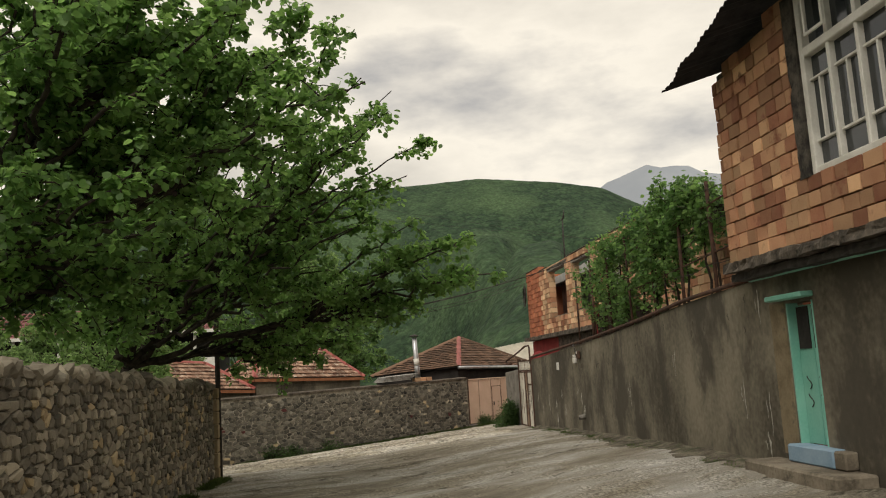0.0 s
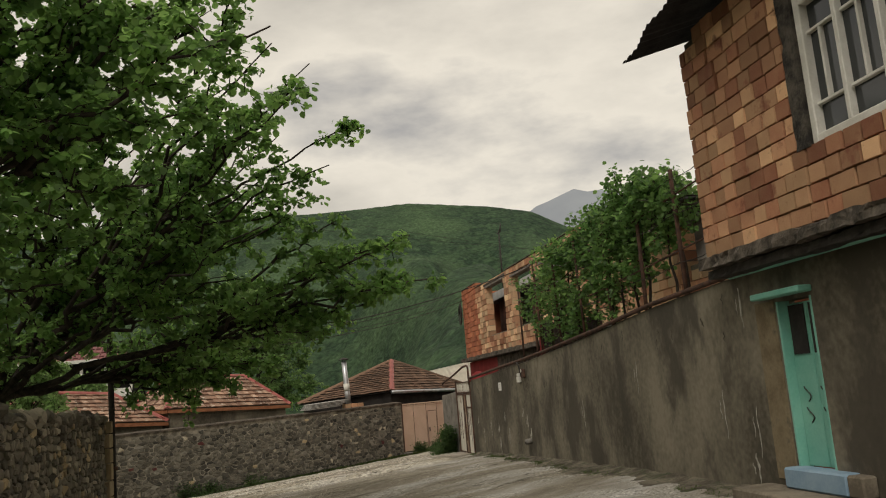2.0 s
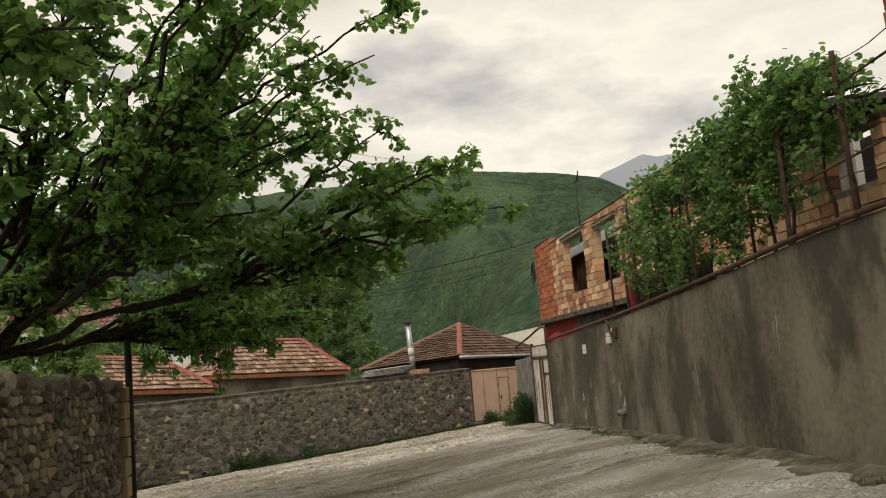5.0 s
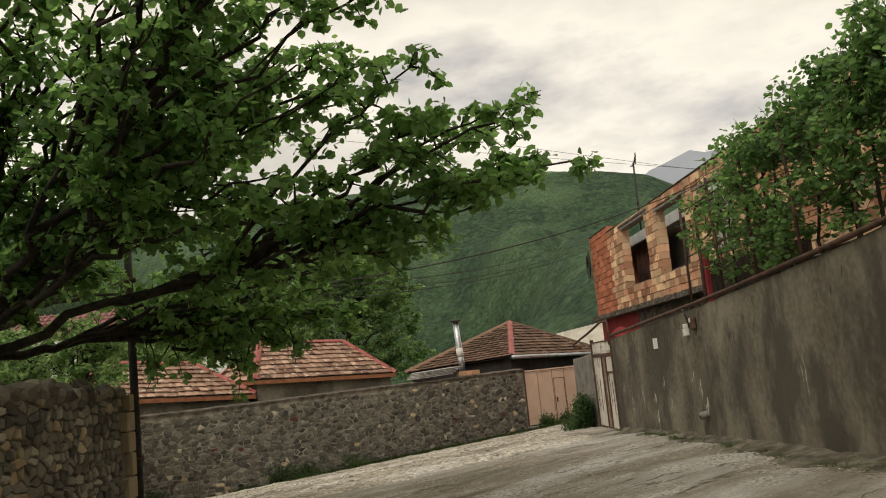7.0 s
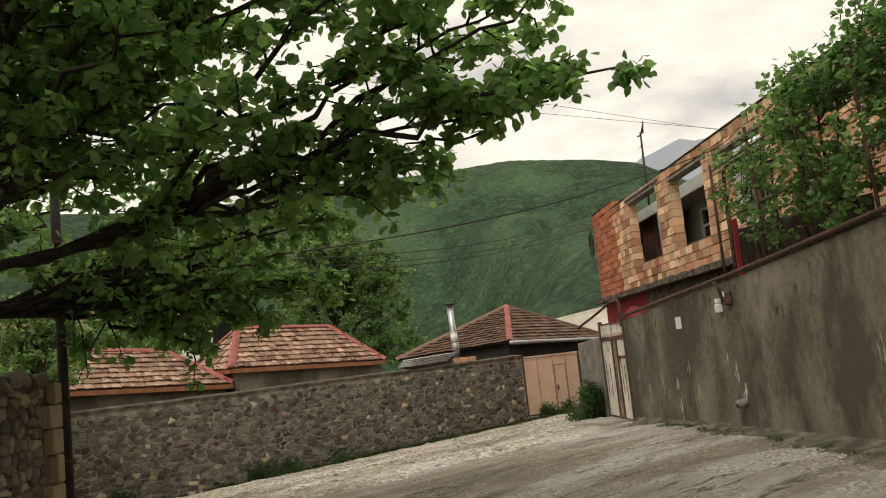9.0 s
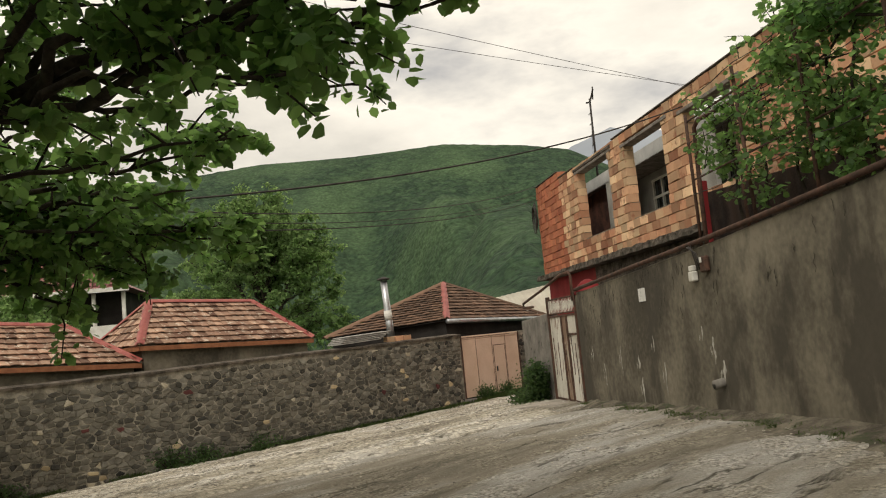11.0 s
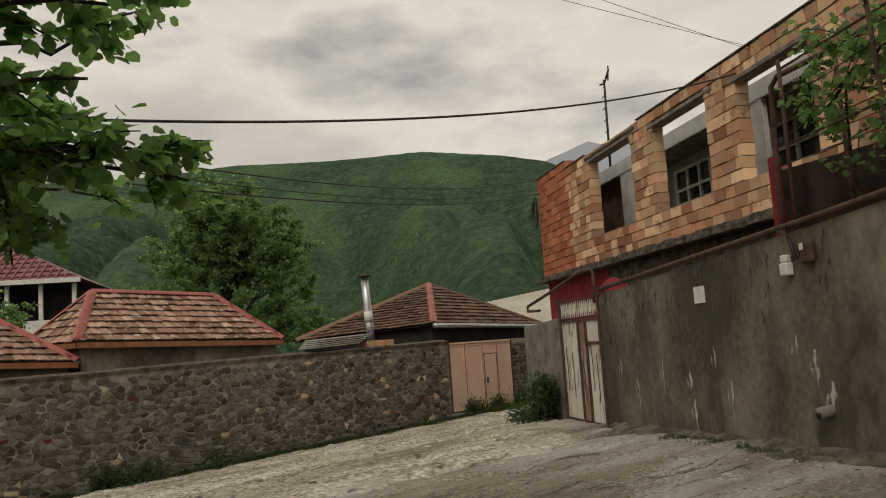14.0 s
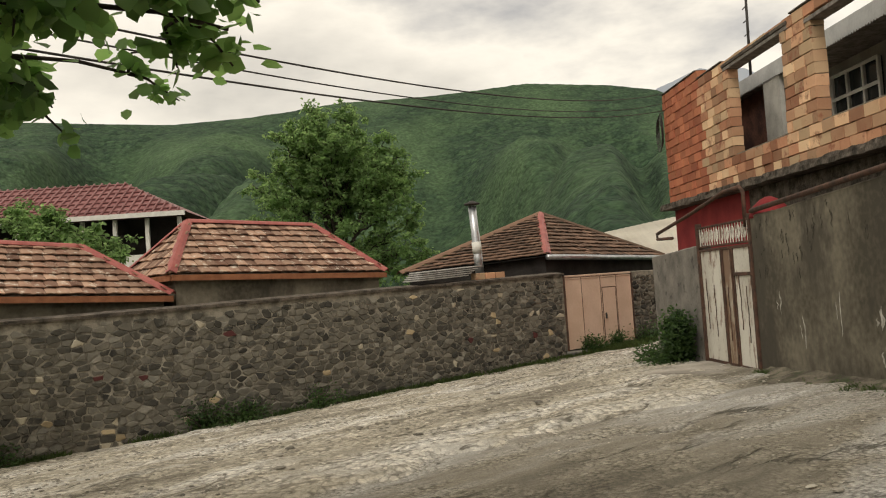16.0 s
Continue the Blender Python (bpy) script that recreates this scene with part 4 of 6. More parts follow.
part("partition", box(3.75, 4.5, 0.96, 1.06, 3.02, 5.18, m=BM), mat("pale_plaster", (0.42, 0.40, 0.36), (0.58, 0.56, 0.51), 3, 0.9, 0.2, 30), b2, "pale grey inner partition")
# Inner wall in dark red-brown, mottled by noise.
part("partition", box(1.4, 3.74, 1.2, 1.35, 3.02, 5.18, m=BM), mat("dark_red_brown_plaster", (0.06, 0.03, 0.025), (0.17, 0.075, 0.05), 2.5, 0.95, 0.3, 20), b2, "red-brown inner wall")
part("partition", box(9.3, 10.1, 0.96, 1.06, 3.02, 5.18, m=BM), mat("white_plaster", (0.48, 0.46, 0.42), (0.64, 0.62, 0.57), 3, 0.9, 0.2, 30), b2, "white plastered inner wall")
for a, b in ((4.9, 6.6), (8.2, 10.4)):
    w = part("window", box(a, b, 1.86, 1.89, 4.0, 4.95, m=BM), M_GLASS, b2)
    for c in (a, a + (b - a) / 3, a + (b - a) * 2 / 3, b - 0.06):
        part("window_frame", box(c, c + 0.07, 1.80, 1.858, 4.0, 4.95, 0.004, m=BM), M_WHITE, w)
    for z in (3.95, 4.45, 4.9):
        part("window_frame", box(a, b + 0.02, 1.79, 1.799, z, z + 0.07, 0.003, m=BM), M_WHITE, w)
part("ceiling", box(0.21, 17.8, 0.98, 1.89, 5.19, 5.22, m=BM), M_GREYWOOD, b2)
part("inner_wall", box(0.21, 17.8, 1.9, 2.1, 3.02, 5.6, m=BM), mat("dusty_plaster", (0.28, 0.26, 0.235), (0.42, 0.40, 0.36), 2, 0.95, 0.3, 30), b2)
part("inner_floor", box(0.21, 21.5, 0.25, 2.1, 2.9, 3.0, m=BM), M_CONC, b2)
bm = bmesh.new()
n = 420
rows = []
for i in range(n + 1):
    s = 0.3 + 17.0 * i / n
    w = 0.03 * math.sin(i * 2.9)
    rows.append([bm.verts.new(BM @ Vector((s, 0.94, 5.18 + w))), bm.verts.new(BM @ Vector((s, 0.95, 5.5))), bm.verts.new(BM @ Vector((s, 3.6, 6.0)))])
for i in range(n):
    for k in range(2):
        bm.faces.new((rows[i][k], rows[i + 1][k], rows[i + 1][k + 1], rows[i][k + 1]))
part("porch_roof", bm, mat("whitish_porch_sheet", (0.42, 0.42, 0.41), (0.56, 0.56, 0.54), 2, 0.7, 0.1, 20), b2, "galvanised porch roof with a scalloped edge")

# ---- brick house at the start of the lane ----
HX = 5.04
h1 = thing("brick_house", "two-storey house with orange clay block upper floor and dark eaves", "house")
HM = wall_frame((HX, 11.03), (HX, -6.0))
H_OPEN = ((11.03 - 8.93, 11.03 - 6.5, 3.85, 6.1), (11.03 - 4.5, 11.03 - 2.3, 3.85, 6.1))
wall_h1 = core_wall("wall", HM, 0.0, 17.0, 3.1, 5.9, wider([(a, b, c, 5.95) for a, b, c, d in H_OPEN]), 0.09, 0.3, M_MORTAR, h1)
part("wall_head", box(2.1, 17, 0.092, 0.3, 6.1, 6.32, m=HM), M_MORTAR, h1)
part("side_wall", box(0.0, 0.2, 0.3, 6.0, -0.5, 5.9, m=HM), M_BRICK_R, h1)
rough_beam("floor_beam", HM, -0.02, 17, -0.12, 0.45, 2.965, 3.10, 0.06, M_BEAM, h1, "chipped concrete floor beam")
rough_beam("floor_beam", HM, -0.02, 17, 0.0, 0.45, 2.85, 2.95, 0.03, M_IRON, h1, "dark weathered timber under the beam")
bm = bmesh.new()
n = 260
rows = []
for i in range(n + 1):
    s = -0.15 + 12 * i / n
    w = 0.022 * math.sin(i * 2.2)
    ez = 5.74 + 0.17 * min(s, 5.5) + w
    jag = 0.06 * noise.noise((s * 2.1, 0.3, 0))
    rows.append([bm.verts.new(HM @ Vector((s, -0.70 + jag, ez))), bm.verts.new(HM @ Vector((s, 0.6, ez + 0.42))), bm.verts.new(HM @ Vector((s, 4.5, ez + 1.9)))])
for i in range(n):
    for k in range(2):
        bm.faces.new((rows[i][k], rows[i + 1][k], rows[i + 1][k + 1], rows[i][k + 1]))
bmesh.ops.solidify(bm, geom=bm.faces[:], thickness=0.012)
part("roof", bm, M_DARKROOF, h1, "dark corrugated roofing sheets with ragged edge")

# ---- window of the brick house ----
def big_window(m, s0, s1, z0, z1, parent):
    w = part("window", box(s0, s1, 0.12, 0.135, z0, z1, m=m), M_GLASS, parent, "dark reflecting panes in white frames")
    span = s1 - s0
    for a, b, c, d in ((s0, s0 + 0.09, z0, z1), (s1 - 0.09, s1, z0, z1), (s0 + 0.09, s1 - 0.09, z0, z0 + 0.09), (s0 + 0.09, s1 - 0.09, z1 - 0.09, z1), (s0 + 0.09, s1 - 0.09, z0 + 1.42, z0 + 1.53)):
        part("window_frame", box(a, b, 0.02, 0.16, c, d, 0.012, m=m), M_WHITE, w)
    for k in range(1, 4):
        c = s0 + span * k / 4
        part("mullion", box(c - 0.03, c + 0.03, 0.04, 0.15, z0 + 0.09, z1 - 0.09, 0.01, m=m), M_WHITE, w)
    for k in range(4):
        a, b = s0 + span * k / 4 + 0.05, s0 + span * (k + 1) / 4 - 0.05
        for zz in (z0 + 0.38, z0 + 1.12):
            part("glazing_bar", box(a, b, 0.07, 0.13, zz, zz + 0.03, 0.005, m=m), M_WHITE, w)
        part("glazing_bar", box((a + b) / 2 - 0.015, (a + b) / 2 + 0.015, 0.07, 0.13, z0 + 0.41, z0 + 1.12, 0.005, m=m), M_WHITE, w)
    return w


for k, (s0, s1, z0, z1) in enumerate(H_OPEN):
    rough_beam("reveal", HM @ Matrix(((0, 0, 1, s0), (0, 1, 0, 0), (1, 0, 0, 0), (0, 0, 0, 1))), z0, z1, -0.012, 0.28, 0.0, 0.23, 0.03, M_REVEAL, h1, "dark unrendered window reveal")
    big_window(HM, s0 + 0.235, s1, z0, z1, h1)
sash = part("open_sash", box(2.62, 3.02, -0.06, -0.03, 5.44, 5.48, 0.004, m=HM), M_WHITE, h1, "white hinged top sash standing open")
part("sash_bar", box(2.62, 2.655, -0.06, -0.03, 5.48, 6.05, 0.004, m=HM @ Matrix.Translation((0, 0.0, 0))), M_WHITE, sash)
part("sash_bar", box(2.98, 3.02, -0.06, -0.03, 5.48, 6.05, 0.004, m=HM), M_WHITE, sash)
tube("drain_pipe", [(GX - 0.06, 10.95, 2.87), (GX - 0.06, -6.0, 2.9)], 0.04, M_TEAL, h1, "green painted pipe along the wall")

# ---- turquoise door and its steps ----
DM = wall_frame((GX, DOOR_Y1), (GX, DOOR_Y0))
DW = DOOR_Y1 - DOOR_Y0
door = thing("door_1", "turquoise painted metal double door with dark upper panes and iron scrolls", "door", kind="structure")
for a, b in ((0.036, 0.4), (0.405, DW - 0.036)):
    d = part("door_leaf", box(a + 0.01, b - 0.005, 0.10, 0.14, 0.66, 2.42, 0.004, m=DM), M_TEAL, door)
    # Opaque pane; the darkness of the opening is put in its colour.
    part("pane", box(a + 0.05, b - 0.04, 0.085, 0.099, 1.86, 2.40, m=DM), M_DARK, d)
    for k in (0.25, 0.5):
        tube("scroll", [DM @ Vector(((a + b) / 2 + 0.05 * math.sin(t), 0.09, 1.05 + k * 0.9 + 0.1 * t / 3 - 0.15)) for t in [q * 0.6 for q in range(9)]], 0.007, M_IRON, d, sides=5)
part("door_frame", box(0.003, 0.035, -0.005, 0.15, 0.6, 2.46, 0.004, m=DM), M_TEAL, door)
part("door_frame", box(DW - 0.035, DW - 0.003, -0.005, 0.15, 0.6, 2.46, 0.004, m=DM), M_TEAL, door)
part("canopy", box(-0.22, DW + 0.05, -0.18, -0.004, 2.50, 2.57, 0.012, m=DM), M_TEAL, door, "turquoise door canopy")
tagged(part("door_surround", box(-0.42, -0.032, -0.012, 0.02, 0.5, 2.48, 0.003, m=DM), M_OCHRE), "ochre rendered strip beside the turquoise door", "trim", kind="structure")
steps = thing("doorstep", "concrete steps with pale blue painted side below the turquoise door", "steps")
part("step", box(-0.05, DW + 0.35, -0.17, 0.08, 0.44, 0.66, 0.02, m=DM), M_BLUE, steps, "pale blue painted upper step")
part("step", box(DW + 0.355, DW + 0.6, -0.17, -0.002, 0.44, 0.655, 0.02, m=DM), M_STEP, steps, "bare concrete end of the upper step")
part("step", box(-0.6, DW + 0.95, -0.52, -0.002, -0.1, 0.436, 0.025, m=DM), M_STEP, steps)

# ---- white sheet roof and the red-roofed villa further off ----
shed = thing("shed", "white metal-roofed shed beyond the old house", "shed")
bm = bmesh.new()
rows = []
for i in range(41):
    x = 8.2 + 5.0 * i / 40
    rows.append([bm.verts.new((x, 46, 2.02 + 0.16 * (x - 8.2) + 0.02 * (i % 2) - 0.55)), bm.verts.new((x, 50, 2.98 + 0.15 * (x - 8.2) + 0.02 * (i % 2)))])
for i in range(40):
    bm.faces.new((rows[i][0], rows[i + 1][0], rows[i + 1][1], rows[i][1]))
bmesh.ops.solidify(bm, geom=bm.faces[:], thickness=0.03)
part("roof", bm, mat("cream_roof_sheet", (0.66, 0.61, 0.52), (0.80, 0.75, 0.65), 0.8, 0.6, 0.1, 12), shed)
part("wall", box(8.4, 13.0, 46.2, 49.8, -2.3, 1.45), M_CONC, shed)

villa = thing("villa", "distant villa with rose metal tile roof and columned veranda", "house")
VZ = 4.7
bm = bmesh.new()
e = [(-7.1, 45.7), (-7.1, 53), (-20, 53), (-20, 45.7)]
ee = [bm.verts.new((x, y, VZ + 0.02)) for x, y in e]
ri = [bm.verts.new((-10.0, 48.7, 6.25)), bm.verts.new((-17, 48.7, 6.25))]
for q in ((ee[0], ee[1], ri[0]), (ee[1], ee[2], ri[1], ri[0]), (ee[2], ee[3], ri[1]), (ee[3], ee[0], ri[0], ri[1]), ee[::-1]):
    bm.faces.new(q)
M_ROSE = mat("rose_metal_tile", (0.19, 0.07, 0.066), (0.27, 0.115, 0.108), 1.5, 0.55, 0.1, 12)
roof_v = part("roof", bm, M_ROSE, villa)
for k in range(44):
    x = -7.3 - k * 0.3
    t = min(1.0, (-x - 7.1) / 2.9)
    tube("roof_rib", [(x, 45.7, VZ + 0.05), (x, 45.7 + 3.0 * t, VZ + 0.05 + 1.55 * t * 0.985)], 0.045, M_ROSE, roof_v, sides=5)
for k in range(7):
    t = (k + 0.5) / 7
    tube("roof_step", [(-7.15 - 2.9 * t, 45.7 + 3.0 * t, VZ + 0.06 + 1.53 * t), (-19.5, 45.7 + 3.0 * t, VZ + 0.06 + 1.53 * t)], 0.035, M_ROSE, roof_v, sides=5)
part("fascia_board", box(-20, -7.05, 45.66, 45.74, VZ - 0.14, VZ + 0.03), M_WHITE, villa)
# Veranda shade and dark openings are painted as one near-black wall.
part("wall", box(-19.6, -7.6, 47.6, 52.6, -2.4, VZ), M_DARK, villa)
part("balcony_wall", box(-19.6, -7.3, 46.0, 46.15, 2.4, 3.25), M_WHITE, villa)
part("floor", box(-19.6, -7.3, 46.0, 47.6, 2.2, 2.4), M_CONC, villa)
for k in range(11):
    x = -7.35 - k * 1.15
    part("column", box(x - 0.07, x + 0.07, 46.0, 46.14, 3.25, VZ - 0.14, 0.01), M_WHITE, villa)
part("wall", box(-19.6, -7.3, 46.02, 46.2, -2.4, 2.198), M_OCHRE, villa)

# ---- chimney pipe ----
ch = thing("chimney_pipe", "galvanised stove pipe with conical rain cap", "chimney")
cb, ct = Vector((2.48, 36.1, 1.5)), Vector((2.39, 36.07, 3.32))
tube("pipe", [cb, cb.lerp(ct, 0.3), cb.lerp(ct, 0.31), cb.lerp(ct, 0.62), cb.lerp(ct, 0.63), ct], [0.115, 0.115, 0.108, 0.108, 0.102, 0.102], M_GALV, ch, sides=16)
tube("sleeve", [cb.lerp(ct, 0.34), cb.lerp(ct, 0.5)], [0.122, 0.118], M_WHITE, ch, "white painted sleeve", 16)
tube("rain_cap", [ct + Vector((0, 0, 0.03)), ct + Vector((0, 0, 0.06)), ct + Vector((0, 0, 0.12))], [0.2, 0.2, 0.04], M_IRON, ch, sides=16)
for k in range(3):
    d = Vector((0.1 * math.cos(k * 2.1), 0.1 * math.sin(k * 2.1), 0))
    tube("strut", [ct + d - Vector((0, 0, 0.05)), ct + d + Vector((0, 0, 0.05))], 0.008, M_IRON, ch, sides=5)

# ---- pole and cables ----
pole = thing("utility_pole", "dark tall iron pole standing at the end of the stone wall", "pole")
PX, PY = -3.1, 17.62
tube("shaft", [(PX, PY, -0.4), (PX - 0.03, PY + 0.05, 3.0), (PX - 0.06, PY + 0.1, 6.4)], [0.054, 0.052, 0.046], M_IRON, pole, sides=12)
for zz in (0.9, 2.95, 3.2):
    tube("band", [(PX - 0.01, PY + 0.02, zz), (PX - 0.01, PY + 0.02, zz + 0.06)], 0.08, M_RUST, pole, sides=12)


def cable(name, p, q, sag, r, label, n=40):
    p, q = Vector(p), Vector(q)
    pts = [p.lerp(q, i / n) - Vector((0, 0, sag * 4 * (i / n) * (1 - i / n))) for i in range(n + 1)]
    ob = tube(name, pts, r, M_IRON, None, label, 5)
    return tagged(ob, category="cable", group="overhead cables")


cable("power_cable", (PX, PY, 2.87), (7.4, 24.95, 5.28), 0.4, 0.012, "thick black twisted overhead cable to the brick building")
cable("power_cable", (PX, PY, 3.05), (7.42, 35.95, 5.85), 0.45, 0.009, "thin black overhead cable to the brick building corner")
cable("power_cable", (PX, PY, 2.95), (7.42, 35.95, 5.6), 0.45, 0.007, "thin black overhead cable to the brick building corner")
cable("power_cable", (PX, PY, 2.8), (7.42, 35.95, 5.42), 0.38, 0.009, "thin black overhead cable to the brick building corner")
cable("power_cable", (7.4, 24.5, 5.5), (-9.0, 17.1, 7.2), 0.1, 0.004, "thin grey overhead wire from the brick building top")
cable("power_cable", (7.4, 24.4, 5.5), (-9.0, 18.3, 6.75), 0.1, 0.004, "thin grey overhead wire from the brick building top")

# ---- antenna ----
ant = thing("roof_antenna", "thin iron mast with crooked aerial above the brick building", "antenna")
tube("mast", [(8.42, 32.9, 5.5), (8.4, 32.75, 7.7)], [0.036, 0.03], M_IRON, ant, sides=6)
tube("arm", [(8.4, 33.05, 7.66), (8.4, 32.75, 7.6), (8.4, 32.4, 7.86)], 0.026, M_IRON, ant, sides=5)
tube("arm", [(8.4, 32.5, 7.6), (8.4, 32.42, 7.95)], 0.02, M_IRON, ant, sides=5)
tube("guy_wire", [(8.4, 32.78, 7.3), (8.0, 31.9, 5.75)], 0.006, M_IRON, ant, sides=4)
for zz in (6.4, 6.7, 7.0, 7.3):
    tube("rung", [(8.41, 33.02, zz), (8.41, 32.75, zz + 0.03)], 0.012, M_IRON, ant, sides=5)

# ---- plants ----
def leaf_cloud(centres, size, rs, droop=0.35, wide=1.0):
    """Folded leaves at the centres: arrays of vertices and faces."""
    c = np.array(centres)
    n = len(c)
    sz = size * rs.uniform(0.65, 1.25, n)[:, None]
    d = rs.normal(size=(n, 3))
    d[:, 2] = d[:, 2] * 0.6 - droop
    d /= np.linalg.norm(d, axis=1)[:, None]
    up = rs.normal(size=(n, 3)) * 0.55 + np.array((0, 0, 1.0))
    side = np.cross(d, up)
    side /= np.linalg.norm(side, axis=1)[:, None] + 1e-6
    nrm = np.cross(side, d)
    out = np.empty((n, 6, 3))
    for k, (a, b, h) in enumerate(((0, 0, 0), (0.30, 0.28, 0.06), (0.27, 0.68, 0.05), (0, 1.0, -0.04), (-0.27, 0.68, 0.05), (-0.30, 0.28, 0.06))):
        out[:, k] = c + (side * a * wide + d * b + nrm * h) * sz
    idx = np.arange(n)[:, None] * 6
    faces = np.concatenate((idx + np.array((0, 1, 2, 3)), idx + np.array((0, 3, 4, 5))))
    return out.reshape(-1, 3), faces


def quick_mesh(name, verts, quads, material, parent=None, label=""):
    me = bpy.data.meshes.new(name)
    nv, nf = len(verts), len(quads)
    me.vertices.add(nv)
    me.vertices.foreach_set("co", np.asarray(verts, dtype=np.float32).ravel())
    me.loops.add(nf * 4)
    me.loops.foreach_set("vertex_index", np.asarray(quads, dtype=np.int32).ravel())
    me.polygons.add(nf)
    me.polygons.foreach_set("loop_start", np.arange(0, nf * 4, 4, dtype=np.int32))
    me.update(calc_edges=True)
    me.materials.append(material)
    ob = new(name, me)
    ob.parent = parent
    return tagged(ob, label)


def limb_path(p, q, r, lift, n=12):
    p, q = Vector(p), Vector(q)
    mid = p.lerp(q, 0.5) + Vector((0, 0, lift))
    pts = []
    for i in range(n + 1):
        t = i / n
        v = p * (1 - t) ** 2 + mid * 2 * t * (1 - t) + q * t * t
        k = math.sin(math.pi * t) * 0.16
        pts.append(v + Vector((r.uniform(-k, k), r.uniform(-k, k), r.uniform(-k, k) * 0.6)))
    return pts


def tip_groups(fork, tips, count, rs):
    """Tips sorted into bundles that share a limb."""
    pts = np.array([tuple(t) for t in tips])
    mid = pts[rs.choice(len(pts), count, replace=False)]
    for turn in range(8):
        near = np.argmin(((pts[:, None] - mid[None]) ** 2).sum(2), axis=1)
        mid = np.array([pts[near == k].mean(0) if (near == k).any() else mid[k] for k in range(count)])
    return [[Vector(p) for p in pts[near == k]] for k in range(count) if (near == k).any()]


def big_tree(name, label, base, fork, tips, seed, leaf_size, material, twigs=16, per=30, thick=0.17, start=0.3, reach=(0.35, 1.0), wide=1.0, bundle=6):
    """A tree: trunk, a few crooked limbs, branches to the tips, twigs, and bunches of leaves on the twigs."""
    r, rs = random.Random(seed), np.random.RandomState(seed)
    t = thing(name, label, "tree")
    base, fork = Vector(base), Vector(fork)
    vs, fs = tube_data([base, base.lerp(fork, 0.3) + Vector((0.05, 0.03, 0)), base.lerp(fork, 0.7), fork], [thick * 1.35, thick * 1.1, thick, thick * 0.9], 10)
    tv, tf = list(vs), list(fs)
    centres = []

    def add_tube(pts, radii, sides):
        o = len(tv)
        a, b = tube_data(pts, radii, sides)
        tv.extend(a)
        tf.extend(tuple(i + o for i in f) for f in b)

    for group in tip_groups(fork, tips, max(3, len(tips) // bundle), rs):
        mid = sum(group, Vector()) / len(group)
        node = fork.lerp(mid, 0.62) + Vector((0, 0, -0.04 * (mid - fork).length))
        limb = limb_path(fork, node, r, 0.1 * (node - fork).length)
        m = len(limb) - 1
        rad = thick * (0.17 + 0.03 * min(9, len(group)))
        add_tube(limb, [rad * (1 - 0.55 * i / m) for i in range(m + 1)], 8)
        for tip in group:
            tip = fork + (tip - fork) * max(0.5, 1 - 0.12 / (tip - fork).length)
            k0 = r.randrange(int(m * 0.45), m + 1)
            whole = (tip - fork).length
            pts = limb_path(limb[k0], tip, r, 0.06 * (tip - limb[k0]).length)
            length = (tip - limb[k0]).length
            n = len(pts) - 1
            add_tube(pts, [min(rad * 0.5, thick * 0.2) * (1 - i / n) ** 1.1 + 0.008 for i in range(n + 1)], 6)
            for k in range(int(twigs * whole / 4.5) + 3):
                u = (start * 0.4 + (1 - start * 0.4) * r.random() ** 0.8)
                i = min(n - 1, int(u * n))
                p = pts[i].lerp(pts[i + 1], u * n - i)
                ahead = (pts[i + 1] - pts[i]).normalized()
                d = (ahead * 0.7 + Vector((r.gauss(0, 0.7), r.gauss(0, 0.7), r.gauss(0.1, 0.45)))).normalized()
                ln = r.uniform(*reach) * (1.2 - 0.6 * u)
                q = p + d * ln + Vector((0, 0, -0.16 * ln))
                tw = [p, p.lerp(q, 0.5) + Vector((r.uniform(-0.05, 0.05), r.uniform(-0.05, 0.05), 0.05)), q]
                add_tube(tw, [0.012, 0.008, 0.004], 4)
                for bunch in range(max(2, per // 7)):
                    w = r.random() ** 0.6
                    b = tw[0].lerp(tw[1], w * 2) if w < 0.5 else tw[1].lerp(tw[2], w * 2 - 1)
                    s = leaf_size * r.uniform(0.3, 0.75)
                    for g in range(7):
                        centres.append((b.x + r.gauss(0, s), b.y + r.gauss(0, s), b.z + r.gauss(0, s * 0.7)))
    mesh_part("trunk", tv, tf, M_BARK, t, smooth=True)
    v, f = leaf_cloud(centres, leaf_size, rs, droop=0.6, wide=wide)
    quick_mesh("crown", v, f, material, t)
    return t


def blob_tips(c, rad, n, seed):
    r = random.Random(seed)
    out = []
    for i in range(n):
        a, b = r.uniform(0, 2 * math.pi), r.uniform(-0.35, 1.4)
        out.append((c[0] + rad[0] * math.cos(a) * math.cos(b) * r.uniform(0.7, 1), c[1] + rad[1] * math.sin(a) * math.cos(b) * r.uniform(0.7, 1), c[2] + rad[2] * math.sin(b) * r.uniform(0.8, 1.05)))
    return out


